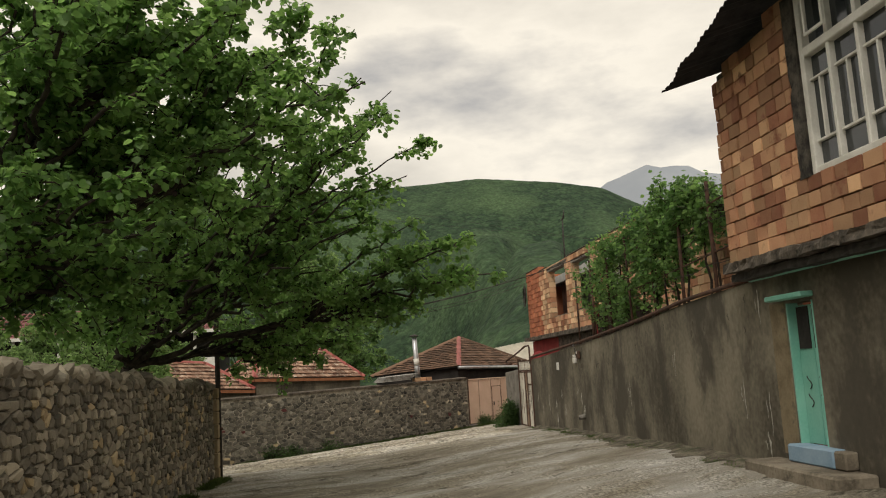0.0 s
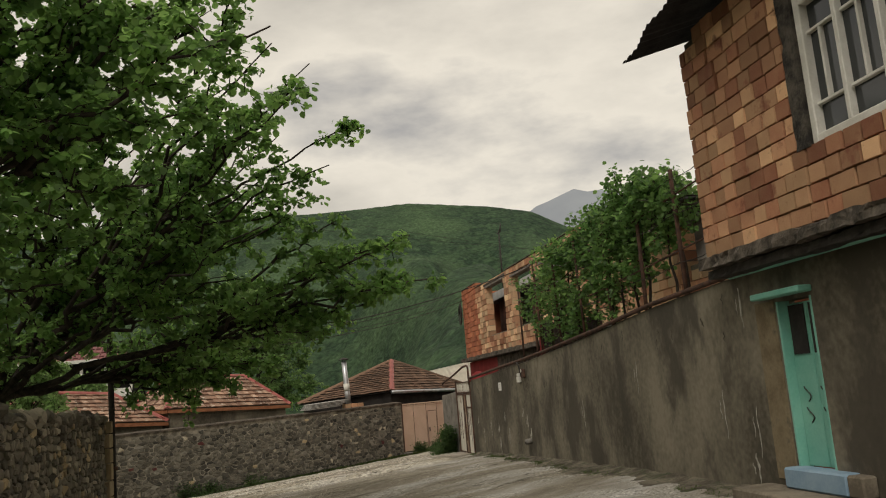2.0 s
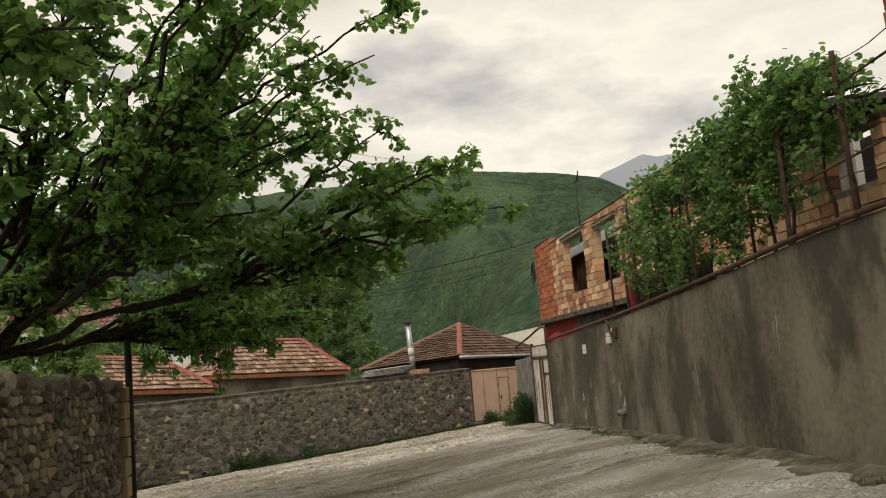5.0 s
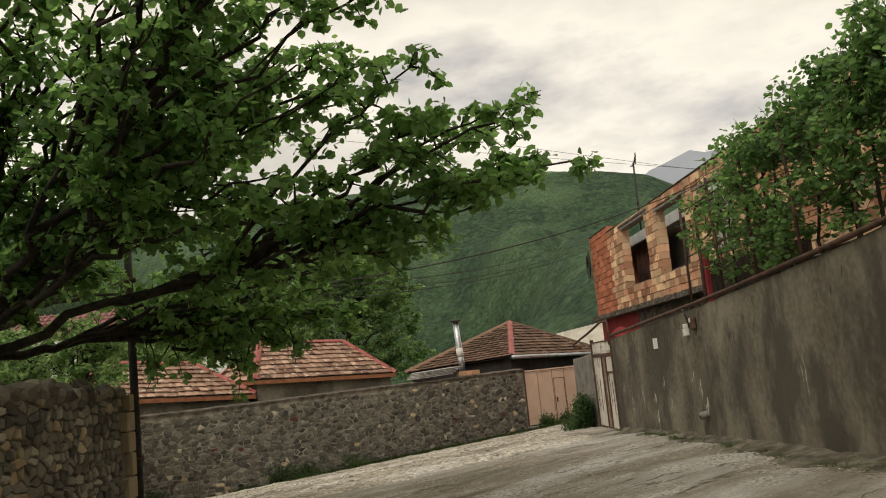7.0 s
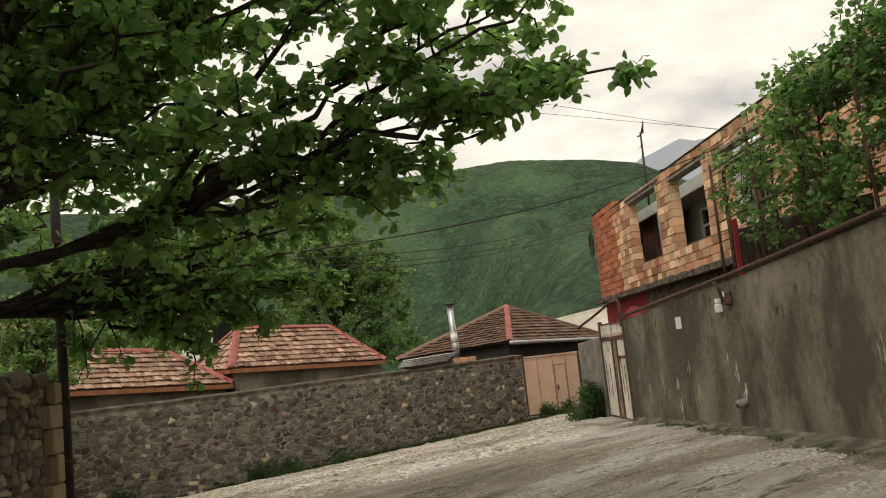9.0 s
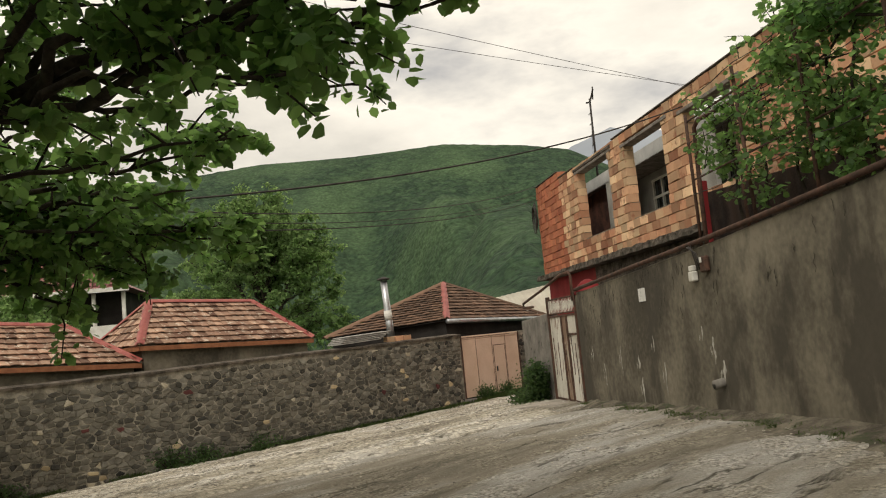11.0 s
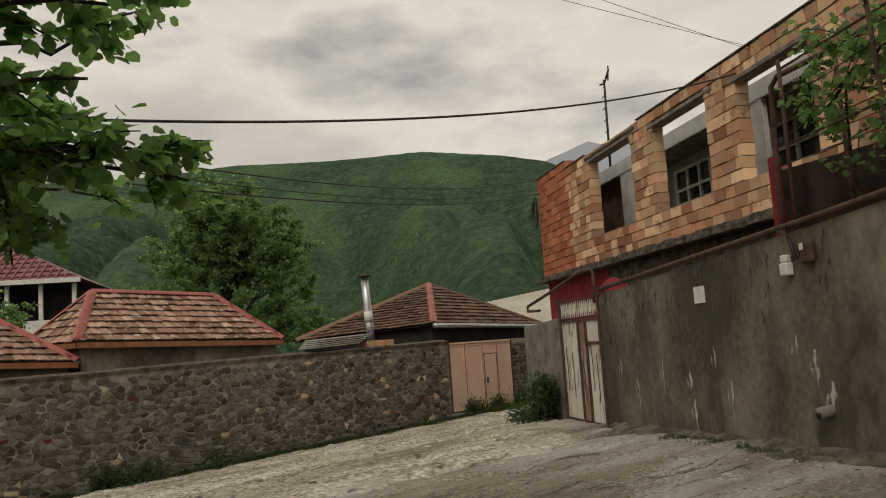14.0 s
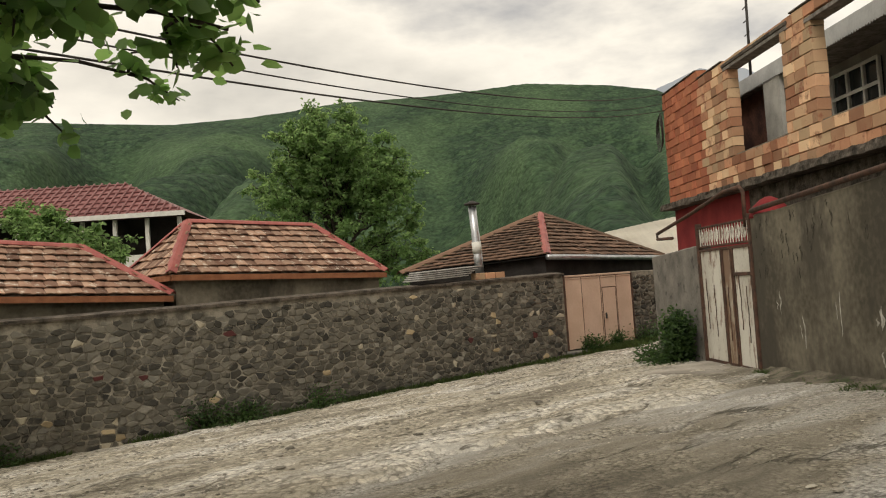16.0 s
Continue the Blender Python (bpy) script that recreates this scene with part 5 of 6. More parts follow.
TIPS_1 = ((2.3, 14.0, 3.5), (2.0, 14.1, 4.2), (1.1, 13.05, 5.65), (0.8, 13.2, 4.3), (1.75, 14.2, 3.35), (1.26, 14.4, 3.2), (1.9, 15.2, 4.3), (0.2, 11.8, 5.7),
          (0.0, 11.4, 6.2), (0.5, 12.3, 6.3), (-0.4, 11.2, 6.8), (0.75, 14.3, 2.85), (0.1, 16.2, 3.0), (-0.6, 12.0, 6.2), (1.95, 13.75, 3.45), (1.6, 14.1, 4.1), (0.75, 13.1, 5.1), (0.8, 15.3, 3.05), (-0.6, 14.7, 3.8), (0.2, 11.7, 5.6), (-0.8, 19.4, 2.6),
          (-1.7, 19.9, 2.5), (-0.5, 18.0, 3.3), (-1.2, 16.8, 4.7), (-2.5, 14.0, 6.1), (-3.0, 18.5, 5.5), (-5.0, 15.0, 7.0), (-7.5, 15.0, 6.0),
          (-7.0, 18.5, 4.8), (-4.5, 20.0, 4.2), (-0.3, 13.4, 3.2), (-1.5, 17.4, 3.0), (-3.5, 13.0, 4.6), (-1.2, 12.5, 4.6), (0.2, 14.2, 4.6))
TIPS_1B = ((-3.0, 16.6, 3.9), (-0.2, 12.8, 4.2), (-2.6, 15.4, 5.0), (-4.6, 13.2, 5.6), (-1.6, 14.0, 5.2), (-6.0, 13.5, 3.6), (-6.5, 16.5, 3.2),
           (-3.6, 12.4, 3.4), (-1.9, 18.4, 4.2), (-6.0, 20.0, 3.4), (0.9, 13.6, 3.9), (-0.9, 15.9, 3.6), (-8.5, 17.5, 4.0), (-2.6, 19.5, 3.3), (-4.0, 21.0, 3.6), (-1.6, 18.3, 4.0), (-2.8, 20.2, 4.5), (-1.2, 18.9, 3.0))
TIPS_1C = ((0.02, 18.5, 2.65), (-0.3, 18.6, 2.72), (-0.75, 18.5, 2.65), (-0.8, 18.5, 2.95), (-1.1, 18.6, 3.15), (-0.16, 17.0, 3.34), (-0.2, 17.0, 3.05),
           (-1.1, 17.0, 2.5), (-1.9, 18.5, 2.1), (-1.8, 18.6, 3.5), (-0.1, 18.4, 2.5), (-0.9, 18.2, 2.25), (-1.3, 18.0, 2.6), (-0.5, 17.6, 2.9), (-1.5, 18.4, 1.95), (-1.2, 18.8, 2.45))
TIPS_2 = ((0.0, 8.8, 5.2), (-1.1, 9.4, 3.9), (-0.9, 7.6, 5.9), (-2.0, 10.8, 3.2), (-2.4, 8.6, 3.5), (-3.4, 7.0, 4.5), (-5.0, 9.0, 7.0), (-7.5, 9.0, 6.0),
          (-3.0, 11.5, 6.4), (-1.4, 10.4, 6.2), (-2.2, 6.2, 6.0), (-4.2, 11.5, 3.4), (-4.2, 8.4, 3.0), (-5.5, 11.0, 5.0), (-1.0, 10.6, 5.0))
TIPS_2B = ((-2.6, 9.8, 5.0), (-3.2, 10.6, 4.2), (-2.0, 9.2, 6.2), (-3.4, 9.6, 6.8), (-4.0, 10.4, 5.4), (-3.8, 12.2, 4.6), (-3.2, 8.2, 5.6), (-6.0, 8.0, 4.2), (-6.2, 11.8, 3.4), (-7.0, 10.0, 4.0), (-1.8, 11.2, 4.2), (-4.6, 12.8, 2.9), (-3.0, 12.0, 3.0))
big_tree("tree", "broad spreading tree with dark green leaves leaning over the stone wall", (-5.0, 16.0, -0.4), (-4.5, 16.0, 2.2), TIPS_1 + TIPS_1B + TIPS_1C + tuple(blob_tips((-3.2, 15.2, 4.2), (3.0, 3.0, 2.4), 4, 91)) + tuple(blob_tips((-1.9, 14.2, 5.3), (2.2, 2.0, 1.3), 8, 93)) + tuple(blob_tips((-5.2, 16.2, 4.4), (2.4, 2.6, 2.2), 12, 96)) + tuple(blob_tips((-1.6, 15.2, 4.3), (1.5, 1.4, 1.2), 15, 98)) + tuple(blob_tips((-0.9, 14.4, 5.7), (1.3, 1.4, 0.8), 9, 99)) + tuple(blob_tips((-3.4, 16.4, 4.2), (1.4, 1.4, 1.3), 6, 90)) + tuple(blob_tips((-3.9, 15.4, 3.3), (1.6, 1.8, 0.9), 11, 88)) + tuple(blob_tips((-4.4, 15.0, 2.75), (1.5, 1.5, 0.55), 12, 86)) + tuple(blob_tips((-0.2, 15.0, 4.6), (0.9, 1.0, 0.8), 5, 89)), 11, 0.094, M_LEAF, 10.5, 28, 0.145, reach=(0.25, 0.7), wide=1.3, bundle=14)
big_tree("tree", "leafy tree with low dark branches behind the stone wall", (-5.3, 9.6, 0.0), (-5.0, 9.7, 2.4), TIPS_2 + TIPS_2B + tuple(blob_tips((-3.3, 9.8, 4.6), (2.6, 3.2, 2.6), 22, 92)) + tuple(blob_tips((-2.0, 9.6, 6.0), (1.6, 2.2, 1.2), 7, 94)) + tuple(blob_tips((-4.0, 11.0, 5.0), (2.0, 2.2, 2.0), 14, 97)) + tuple(blob_tips((-3.8, 10.8, 3.4), (1.5, 2.2, 0.9), 15, 87)) + tuple(blob_tips((-1.3, 10.4, 6.2), (0.9, 1.2, 0.7), 8, 85)), 12, 0.094, M_LEAF, 16, 35, 0.165, reach=(0.25, 0.85), wide=1.3, bundle=13)


big_tree("tree", "tall bushy mid-green tree behind the tiled roofs", (-2.0, 50, -2.2), (-2.0, 50, 2.2), blob_tips((-2.2, 50, 3.6), (4.7, 3.4, 5.4), 105, 5), 21, 0.165, M_LEAF3, 20, 22, 0.2, 0.25, (0.5, 1.2))
big_tree("tree", "green bushy fruit tree behind the tiled house", (-8.5, 38, -1.8), (-8.5, 38, 1.0), blob_tips((-9.2, 38, 1.9), (3.4, 2.2, 2.3), 44, 6), 22, 0.13, M_LEAF3, 18, 36, 0.14, 0.3, (0.4, 0.9))
big_tree("tree", "light green leafy tree behind the tiled house", (-13.5, 37, -1.8), (-13.5, 37, 1.0), blob_tips((-13.5, 37, 2.4), (3.6, 2.4, 2.6), 30, 8), 23, 0.13, M_LEAF3, 18, 36, 0.14, 0.3, (0.4, 0.9))


big_tree("tree", "light green garden tree behind the stone wall", (-13.0, 29.5, -1.4), (-13.0, 29.5, 1.0), blob_tips((-13.0, 29.5, 2.0), (3.0, 2.4, 2.2), 30, 16), 24, 0.12, M_LEAF3, 18, 34, 0.13, 0.3, (0.4, 0.9))
big_tree("tree", "light green garden tree behind the stone wall", (-7.0, 25.5, -1.0), (-7.0, 25.5, 0.9), blob_tips((-7.0, 25.5, 2.2), (1.9, 1.6, 1.7), 28, 18), 26, 0.11, M_LEAF3, 18, 34, 0.13, 0.3, (0.4, 0.9))
big_tree("tree", "light green garden tree beside the lane", (-11.0, 21.5, -1.0), (-11.0, 21.5, 1.2), blob_tips((-11.0, 21.5, 2.4), (2.6, 2.2, 2.4), 28, 17), 25, 0.11, M_LEAF3, 18, 34, 0.13, 0.3, (0.4, 0.9))


def vine_top(y):
    return float(np.interp(y, (11.9, 12.6, 13.3, 14.2, 15.4, 16.7, 17.4, 18.4, 19.6, 20.9), (4.1, 4.67, 5.05, 5.2, 5.05, 4.9, 4.75, 4.8, 4.37, 4.15))) - 0.3 + 0.3 * noise.noise((y * 1.9, 0, 0))


def vine_low(y):
    return float(np.interp(y, (12.2, 13.0, 14.0, 15.0, 16.5, 17.0, 18.4, 20.2, 20.7), (4.0, 3.75, 3.4, 2.95, 2.75, 2.6, 2.45, 2.6, 3.4)))


def vine_thick(y):
    return float(np.interp(y, (12.0, 12.7, 13.1, 13.6, 14.2, 17.6, 18.4, 19.2, 20.2, 21.0), (0.06, 0.14, 0.5, 1.0, 1.1, 1.0, 0.75, 0.35, 0.24, 0.22)))


def vine(y0, y1, seed, shoots):
    """Grapevine on the trellis: crooked stems from behind the wall, arms along the wires, side shoots with bunches of leaves."""
    r, rs = random.Random(seed), np.random.RandomState(seed)
    t = thing("grapevine", "fresh green grapevine climbing an iron trellis above the wall", "vine")
    tv, tf, centres = [], [], []

    def add_tube(pts, radii, sides):
        o = len(tv)
        a, b = tube_data(pts, radii, sides)
        tv.extend(a)
        tf.extend(tuple(i + o for i in f) for f in b)

    y = y0 + 0.3
    while y < y1:
        x, h = 5.68 + r.uniform(-0.06, 0.2), vine_top(y)
        pts = [Vector((x + 0.05 * noise.noise((i * 0.7, y, 0)), y + 0.22 * noise.noise((i * 0.5, y, 4)), 1.5 + (h - 1.8) * i / 9)) for i in range(10)]
        add_tube(pts, [0.034 - 0.0024 * i for i in range(10)], 6)
        end = pts[-1]
        for side in (-1, 1):
            arm = [end + Vector((0.06 * noise.noise((i, y, side)), side * 0.22 * i, -0.04 * i + 0.08 * noise.noise((i * 0.8, y, 7)))) for i in range(6)]
            add_tube(arm, [0.02 - 0.0025 * i for i in range(6)], 5)
        y += r.uniform(0.55, 0.95)
    made = 0
    while made < shoots * (y1 - y0):
        y = r.uniform(y0, y1)
        made += 1
        if r.random() > vine_thick(y):
            continue
        lo, hi = vine_low(y), vine_top(y)
        z = lo + (hi - lo) * r.random() ** (0.62 if y > 14 else 0.5)
        p = Vector((5.66 + r.gauss(0, 0.16), y, z))
        if noise.noise((p.x * 1.2, p.y * 1.7, p.z * 1.7 + 4.0)) < -0.12 + r.gauss(0, 0.05) and z < hi - 0.25:
            continue
        ln = r.uniform(0.16, 0.42)
        d = Vector((r.gauss(-0.1, 0.5), r.gauss(0, 0.8), r.gauss(0.25 if z > hi - 0.4 else -0.1, 0.6))).normalized()
        q = p + d * ln
        add_tube([p, p.lerp(q, 0.5) + Vector((0, 0, 0.03)), q], [0.007, 0.005, 0.003], 4)
        for bunch in range(r.randrange(2, 5)):
            b = p.lerp(q, r.random() ** 0.6)
            for g in range(6):
                centres.append((b.x + r.gauss(0, 0.06), b.y + r.gauss(0, 0.07), b.z + r.gauss(0, 0.055)))
    mesh_part("stem", tv, tf, M_BARK, t, smooth=True)["kind"] = "stuff"
    v, f = leaf_cloud(centres, 0.08, rs, 0.5, 1.45)
    quick_mesh("foliage", v, f, M_VINE, t)
    return t


vine(12.4, 15.0, 31, 190)
vine(14.8, 18.0, 32, 165)
vine(17.8, 20.7, 33, 160)

# ---- trellis posts ----
for k, (y, h) in enumerate(((11.5, 5.0), (12.5, 4.66), (13.9, 4.6), (15.3, 4.4), (16.7, 4.4), (18.1, 4.4), (19.4, 4.3), (20.9, 4.1))):
    p = tube("trellis_post", [(5.48, y, 2.3), (5.47 + 0.03 * math.sin(k), y + 0.03 + 0.05 * math.sin(k * 2.3), h)], 0.034 if y < 14 else 0.024, M_RUST, None, "thin rusty iron trellis post on the wall", 6)
    tagged(p, category="post", group="trellis posts")
for zz in (3.2, 4.0):
    tagged(tube("trellis_rail", [(5.5, 11.2, zz + 0.35), (5.5, 16, zz + 0.1), (5.5, 20.95, zz)], 0.014, M_RUST, None, "thin rusty iron trellis rail among the vine", 5), category="rail", group="trellis rails")
tagged(tube("wall_pipe", [(GX - 0.02, GATE_Y0 - 0.1, 2.10), (GX - 0.02, 22.9, 2.25), (GX - 0.02, 20.3, 2.36), (GX - 0.02, 18.8, 2.44), (GX - 0.02, 15.8, 2.62), (GX - 0.02, 13.4, 2.80), (GX - 0.02, 10.9, 2.9)], 0.035, M_RUST, None, "rusty iron pipe lying along the top of the garden wall"), category="pipe")

for z0, z1 in ((3.35, 3.0), (4.05, 3.7), (4.55, 4.3)):
    pts = [(5.46, y, z0 + (z1 - z0) * (y - 11.3) / 9.6 - 0.05 * math.sin((y - 11.3) * 2.3) ** 2) for y in [11.3 + 0.3 * k for k in range(33)]]
    tagged(tube("trellis_wire", pts, 0.007, M_IRON, None, "slack iron wire strung between the trellis posts", 4), category="wire", group="trellis wires")

# ---- small things by the lane ----
def shrub(name, label, category, c, rad, count, size, material, seed, wide=1.0):
    r, rs = random.Random(seed), np.random.RandomState(seed)
    t = thing(name, label, category)
    tv, tf, centres = [], [], []
    for k in range(16):
        a, el = r.uniform(0, 6.28), r.uniform(0.1, 1.5)
        q = Vector((c[0] + rad[0] * math.cos(a) * math.cos(el), c[1] + rad[1] * math.sin(a) * math.cos(el), c[2] + rad[2] * math.sin(el)))
        p0 = Vector((c[0] + r.uniform(-0.1, 0.1), c[1] + r.uniform(-0.15, 0.15), c[2] - 0.1))
        o = len(tv)
        vv, ff = tube_data([p0, p0.lerp(q, 0.5) + Vector((0, 0, 0.08)), q], [0.012, 0.009, 0.004], 4)
        tv += vv
        tf += [tuple(i + o for i in f) for f in ff]
        for g in range(count // 16):
            w = 0.25 + 0.75 * r.random()
            b = p0.lerp(q, w)
            centres.append((b.x + r.gauss(0, 0.1), b.y + r.gauss(0, 0.12), max(c[2] + 0.02, b.z + r.gauss(0, 0.08))))
    mesh_part("stem", tv, tf, M_BARK, t)["kind"] = "stuff"
    v, f = leaf_cloud(centres, size, rs, 0.1, wide)
    quick_mesh("foliage", v, f, material, t)
    return t


shrub("shrub", "bushy dark green weed shrub beside the white gate", "shrub", (5.0, 29.0, -0.3), (0.36, 0.75, 0.95), 4200, 0.07, M_SHRUB, 51)
shrub("shrub", "low dark green weeds at the gate wall", "shrub", (4.95, 30.2, -0.45), (0.3, 0.5, 0.45), 1500, 0.065, M_SHRUB, 52)
for k, (s_, hh) in enumerate(((1.2, 0.55), (2.0, 0.4), (3.6, 0.4), (-2.4, 0.4), (11.7, 0.45), (12.8, 0.4), (13.8, 0.45), (14.8, 0.5))):
    p = on_far(s_, -0.22)
    shrub("weed_clump", "dark green weeds at the foot of the stone wall", "weeds", (p.x, p.y, ground_z(p.x, p.y) + 0.03), (0.6, 0.5, hh), 1300, 0.06, M_SHRUB, 60 + k)


def grass_strip(name, label, line, n, seed, height=0.13):
    """Tufts of blades scattered along a line of (x, y, half width)."""
    r, rs = random.Random(seed), np.random.RandomState(seed)
    centres = []
    for i in range(n):
        t = r.random() * (len(line) - 1)
        k = min(int(t), len(line) - 2)
        a, b = line[k], line[k + 1]
        u = t - k
        x, y, w = (a[j] + (b[j] - a[j]) * u for j in range(3))
        if noise.noise((x * 1.1, y * 1.1, seed)) < -0.12:
            continue
        x, y = x + r.gauss(0, w), y + r.gauss(0, w)
        for g in range(9):
            xx, yy = x + r.gauss(0, 0.03), y + r.gauss(0, 0.03)
            centres.append((xx, yy, ground_z(xx, yy) + 0.015))
    v, f = leaf_cloud(centres, height, rs, -1.1, 0.22)
    ob = quick_mesh(name, v, f, M_GRASS)
    return tagged(ob, label, "grass", kind="stuff")


grass_strip("grass_tufts", "short green grass along the foot of the rendered wall", [(5.2, 26.2, 0.08), (5.15, 22, 0.14), (5.12, 17, 0.17), (5.1, 11, 0.17)], 520, 3, 0.05)
pa, pb, pc = on_far(-10, -0.15), on_far(1, -0.18), on_far(13.5, -0.2)
grass_strip("grass_tufts", "dark green grass along the foot of the stone wall", [(pa.x, pa.y, 0.09), (pb.x, pb.y, 0.1), (pc.x, pc.y, 0.12)], 2600, 4, 0.15)
grass_strip("grass_tufts", "grass in front of the pink gate", [(5.2, 36.2, 0.25), (7.4, 37.6, 0.3)], 500, 5, 0.2)
grass_strip("grass_tufts", "grass along the foot of the dry stone wall", [(-3.0, 7, 0.08), (-2.98, 17.2, 0.06)], 500, 6, 0.11)

vs, fs = [], []
rg = random.Random(77)
for k in range(16500):
    if k < 11500:
        s_ = rg.uniform(-8, 11)
        b_ = rg.uniform(0.3, 8.6 - 5.2 * smooth01((s_ - 3) / 8))
        if noise.noise((s_ * 0.9, b_ * 1.6, 3.3)) < rg.uniform(-0.45, 0.25):
            continue
        p = on_far(s_, -b_)
    else:
        p = Vector((rg.uniform(-2.6, 5.0), rg.uniform(15, 29), 0))
    sz = rg.uniform(0.006, 0.019) * (2.2 if rg.random() < 0.04 else 1) * (1.0 if k < 11500 else 0.65)
    z = ground_z(p.x, p.y) + (0.07 if k < 11500 else 0.015)
    o = len(vs)
    n = 6
    for sc, zz in ((1.0, -0.03), (0.95, 0.35), (0.5, 0.6)):
        for i in range(n):
            t = 6.283 * i / n + k
            q = rg.uniform(0.75, 1.2)
            vs.append((p.x + sz * sc * q * math.cos(t) * 1.5, p.y + sz * sc * q * math.sin(t), z + zz * sz))
    for a in (0, n):
        fs += [(o + a + i, o + a + (i + 1) % n, o + a + n + (i + 1) % n, o + a + n + i) for i in range(n)]
    fs.append(tuple(o + 2 * n + i for i in range(n)))
tagged(mesh_part("gravel", vs, fs, M_GRAVEL), "loose pale stones scattered over the lane", "gravel", kind="stuff")

# things on the rendered wall
meter = thing("meter_box", "white electric meter box with wires on the rendered wall", "meter box")
part("box", box(-0.06, 0.07, -0.09, -0.004, 1.84, 1.97, 0.012, m=wall_frame((GX, 20.86), (GX, 10))), M_WHITE, meter)
part("lid", box(-0.05, 0.05, -0.08, -0.004, 1.975, 2.05, 0.012, m=wall_frame((GX, 20.86), (GX, 10))), M_WHITE, meter)
meter2 = thing("junction_box", "rusty brown junction box with a small white cover", "junction box")
part("box", box(-0.09, 0.10, -0.07, -0.004, 1.93, 2.14, 0.02, m=wall_frame((GX, 20.5), (GX, 10))), M_RUST, meter2)
part("cover", box(-0.05, 0.0, -0.085, -0.071, 2.06, 2.13, 0.004, m=wall_frame((GX, 20.5), (GX, 10))), M_WHITE, meter2)
for k in range(3):
    tube("wire", [(GX - 0.03, 20.72 - 0.05 * k, 1.98), (GX - 0.07, 20.74 - 0.04 * k, 2.2), (GX - 0.06, 20.8 + 0.06 * k, 2.3), (GX + 0.1, 21.0 + 0.1 * k, 2.36)], 0.009, M_IRON, meter2, sides=5)
tagged(part("paper_notice", box(22.69, 22.97, 0, 0.004, 1.68, 1.885, m=Matrix(((0, -1, 0, GX - 0.008), (1, 0, 0, 0), (0, 0, 1, 0), (0, 0, 0, 1)))), M_PAPER), "white torn paper notice stuck on the rendered wall", "notice")
drain = thing("drain_outlet", "grey drain pipe stub sticking out of the rendered wall", "pipe")
tube("pipe", [(GX + 0.05, 20.46, 0.53), (GX - 0.14, 20.46, 0.5)], 0.06, M_CONC, drain, sides=12)
# Flat dark disc painted as the shaded hollow of the pipe.
tube("bore_shade", [(GX - 0.139, 20.46, 0.5), (GX - 0.142, 20.46, 0.5)], 0.045, M_DARK, drain, sides=12)


M_MOULD = mat("black_mould", (0.04, 0.035, 0.027), (0.09, 0.078, 0.058), 16, 0.97, 0.3, 60)


def lime_run(y, z, length, width, seed, name="lime_run", material=M_LIME, label="white lime run crusted on the grey wall", group="lime runs", lift=0.004):
    """A thin crusted run of white lime on the rendered wall."""
    r = random.Random(seed)
    vs, fs = [], []
    n = 22
    for i in range(n + 1):
        t = i / n
        c = y + 0.04 * noise.noise((t * 3, seed, 0))
        w = width * 0.6 * (0.15 + 0.85 * math.sin(math.pi * min(1, 0.1 + t * 0.9)) ** 1.5) * (0.6 + 0.7 * noise.noise((t * 7, seed, 3.0))) + 0.004
        vs += [(GX - lift, c - w / 2, z - length * t), (GX - lift - 0.003, c, z - length * t), (GX - lift, c + w / 2, z - length * t)]
    for i in range(n):
        fs += [(i * 3, i * 3 + 1, i * 3 + 4, i * 3 + 3), (i * 3 + 1, i * 3 + 2, i * 3 + 5, i * 3 + 4)]
    tagged(mesh_part(name, vs, fs, material), label, "stain", group, "structure")


for k, (y, z, ln, w) in enumerate(((25.6, 1.0, 0.3, 0.05), (25.0, 0.7, 0.4, 0.06), (24.1, 1.0, 0.5, 0.03), (23.3, 0.85, 0.25, 0.12), (23.25, 0.5, 0.4, 0.1), (22.6, 1.15, 0.25, 0.06), (22.3, 0.75, 0.45, 0.05),
                                   (20.6, 1.1, 0.35, 0.1), (20.4, 0.8, 0.3, 0.14), (20.9, 1.25, 0.2, 0.07), (10.9, 2.72, 0.5, 0.05), (10.86, 1.3, 0.6, 0.04), (11.0, 0.75, 0.35, 0.1), (11.6, 1.5, 0.6, 0.025), (14.2, 2.0, 0.5, 0.03), (16.8, 1.4, 0.5, 0.03))):
    lime_run(y, z, ln, w * 1.5, k + 0.5)
    lime_run(y + 0.09, z - 0.12, ln * 0.4, w * 0.9, k + 0.75)
rm = random.Random(55)
for k in range(95):
    y = 26.2 - 6.0 * rm.random() ** 1.25 if k < 75 else rm.uniform(11, 20)
    top = float(np.interp(26.33 - y, [a for a, b in TOPS_G], [b for a, b in TOPS_G]))
    lime_run(y, top - 0.05 - 0.75 * rm.random() ** 1.6, rm.uniform(0.05, 0.2), rm.uniform(0.02, 0.07), k + 0.25, "mould_stain", M_MOULD, "black mould streak on the grey rendered wall", "mould streaks", 0.003 + 0.0001 * k)

arch = thing("gate_arch", "bent rusty iron pipe arch over the white gate", "pipe")
tube("pipe", [(GX, 26.5, 1.9), (GX, 26.5, 2.4), (GX, 26.6, 2.48), (GX, 27.2, 2.47), (GX, 28.7, 2.27), (GX - 0.05, 30.4, 2.05), (GX - 0.05, 30.4, 1.95), (GX, 29.7, 1.93)], 0.03, M_RUST, arch)
tub = thing("plastic_tub", "faded red upturned plastic tub on the wall top", "tub")
tube("bowl", [(5.6, 26.3, 2.0), (5.6, 26.3, 2.04), (5.6, 26.3, 2.16), (5.6, 26.3, 2.25), (5.6, 26.3, 2.29)], [0.29, 0.28, 0.22, 0.12, 0.04], M_RED, tub, "faded red bowl", 20)
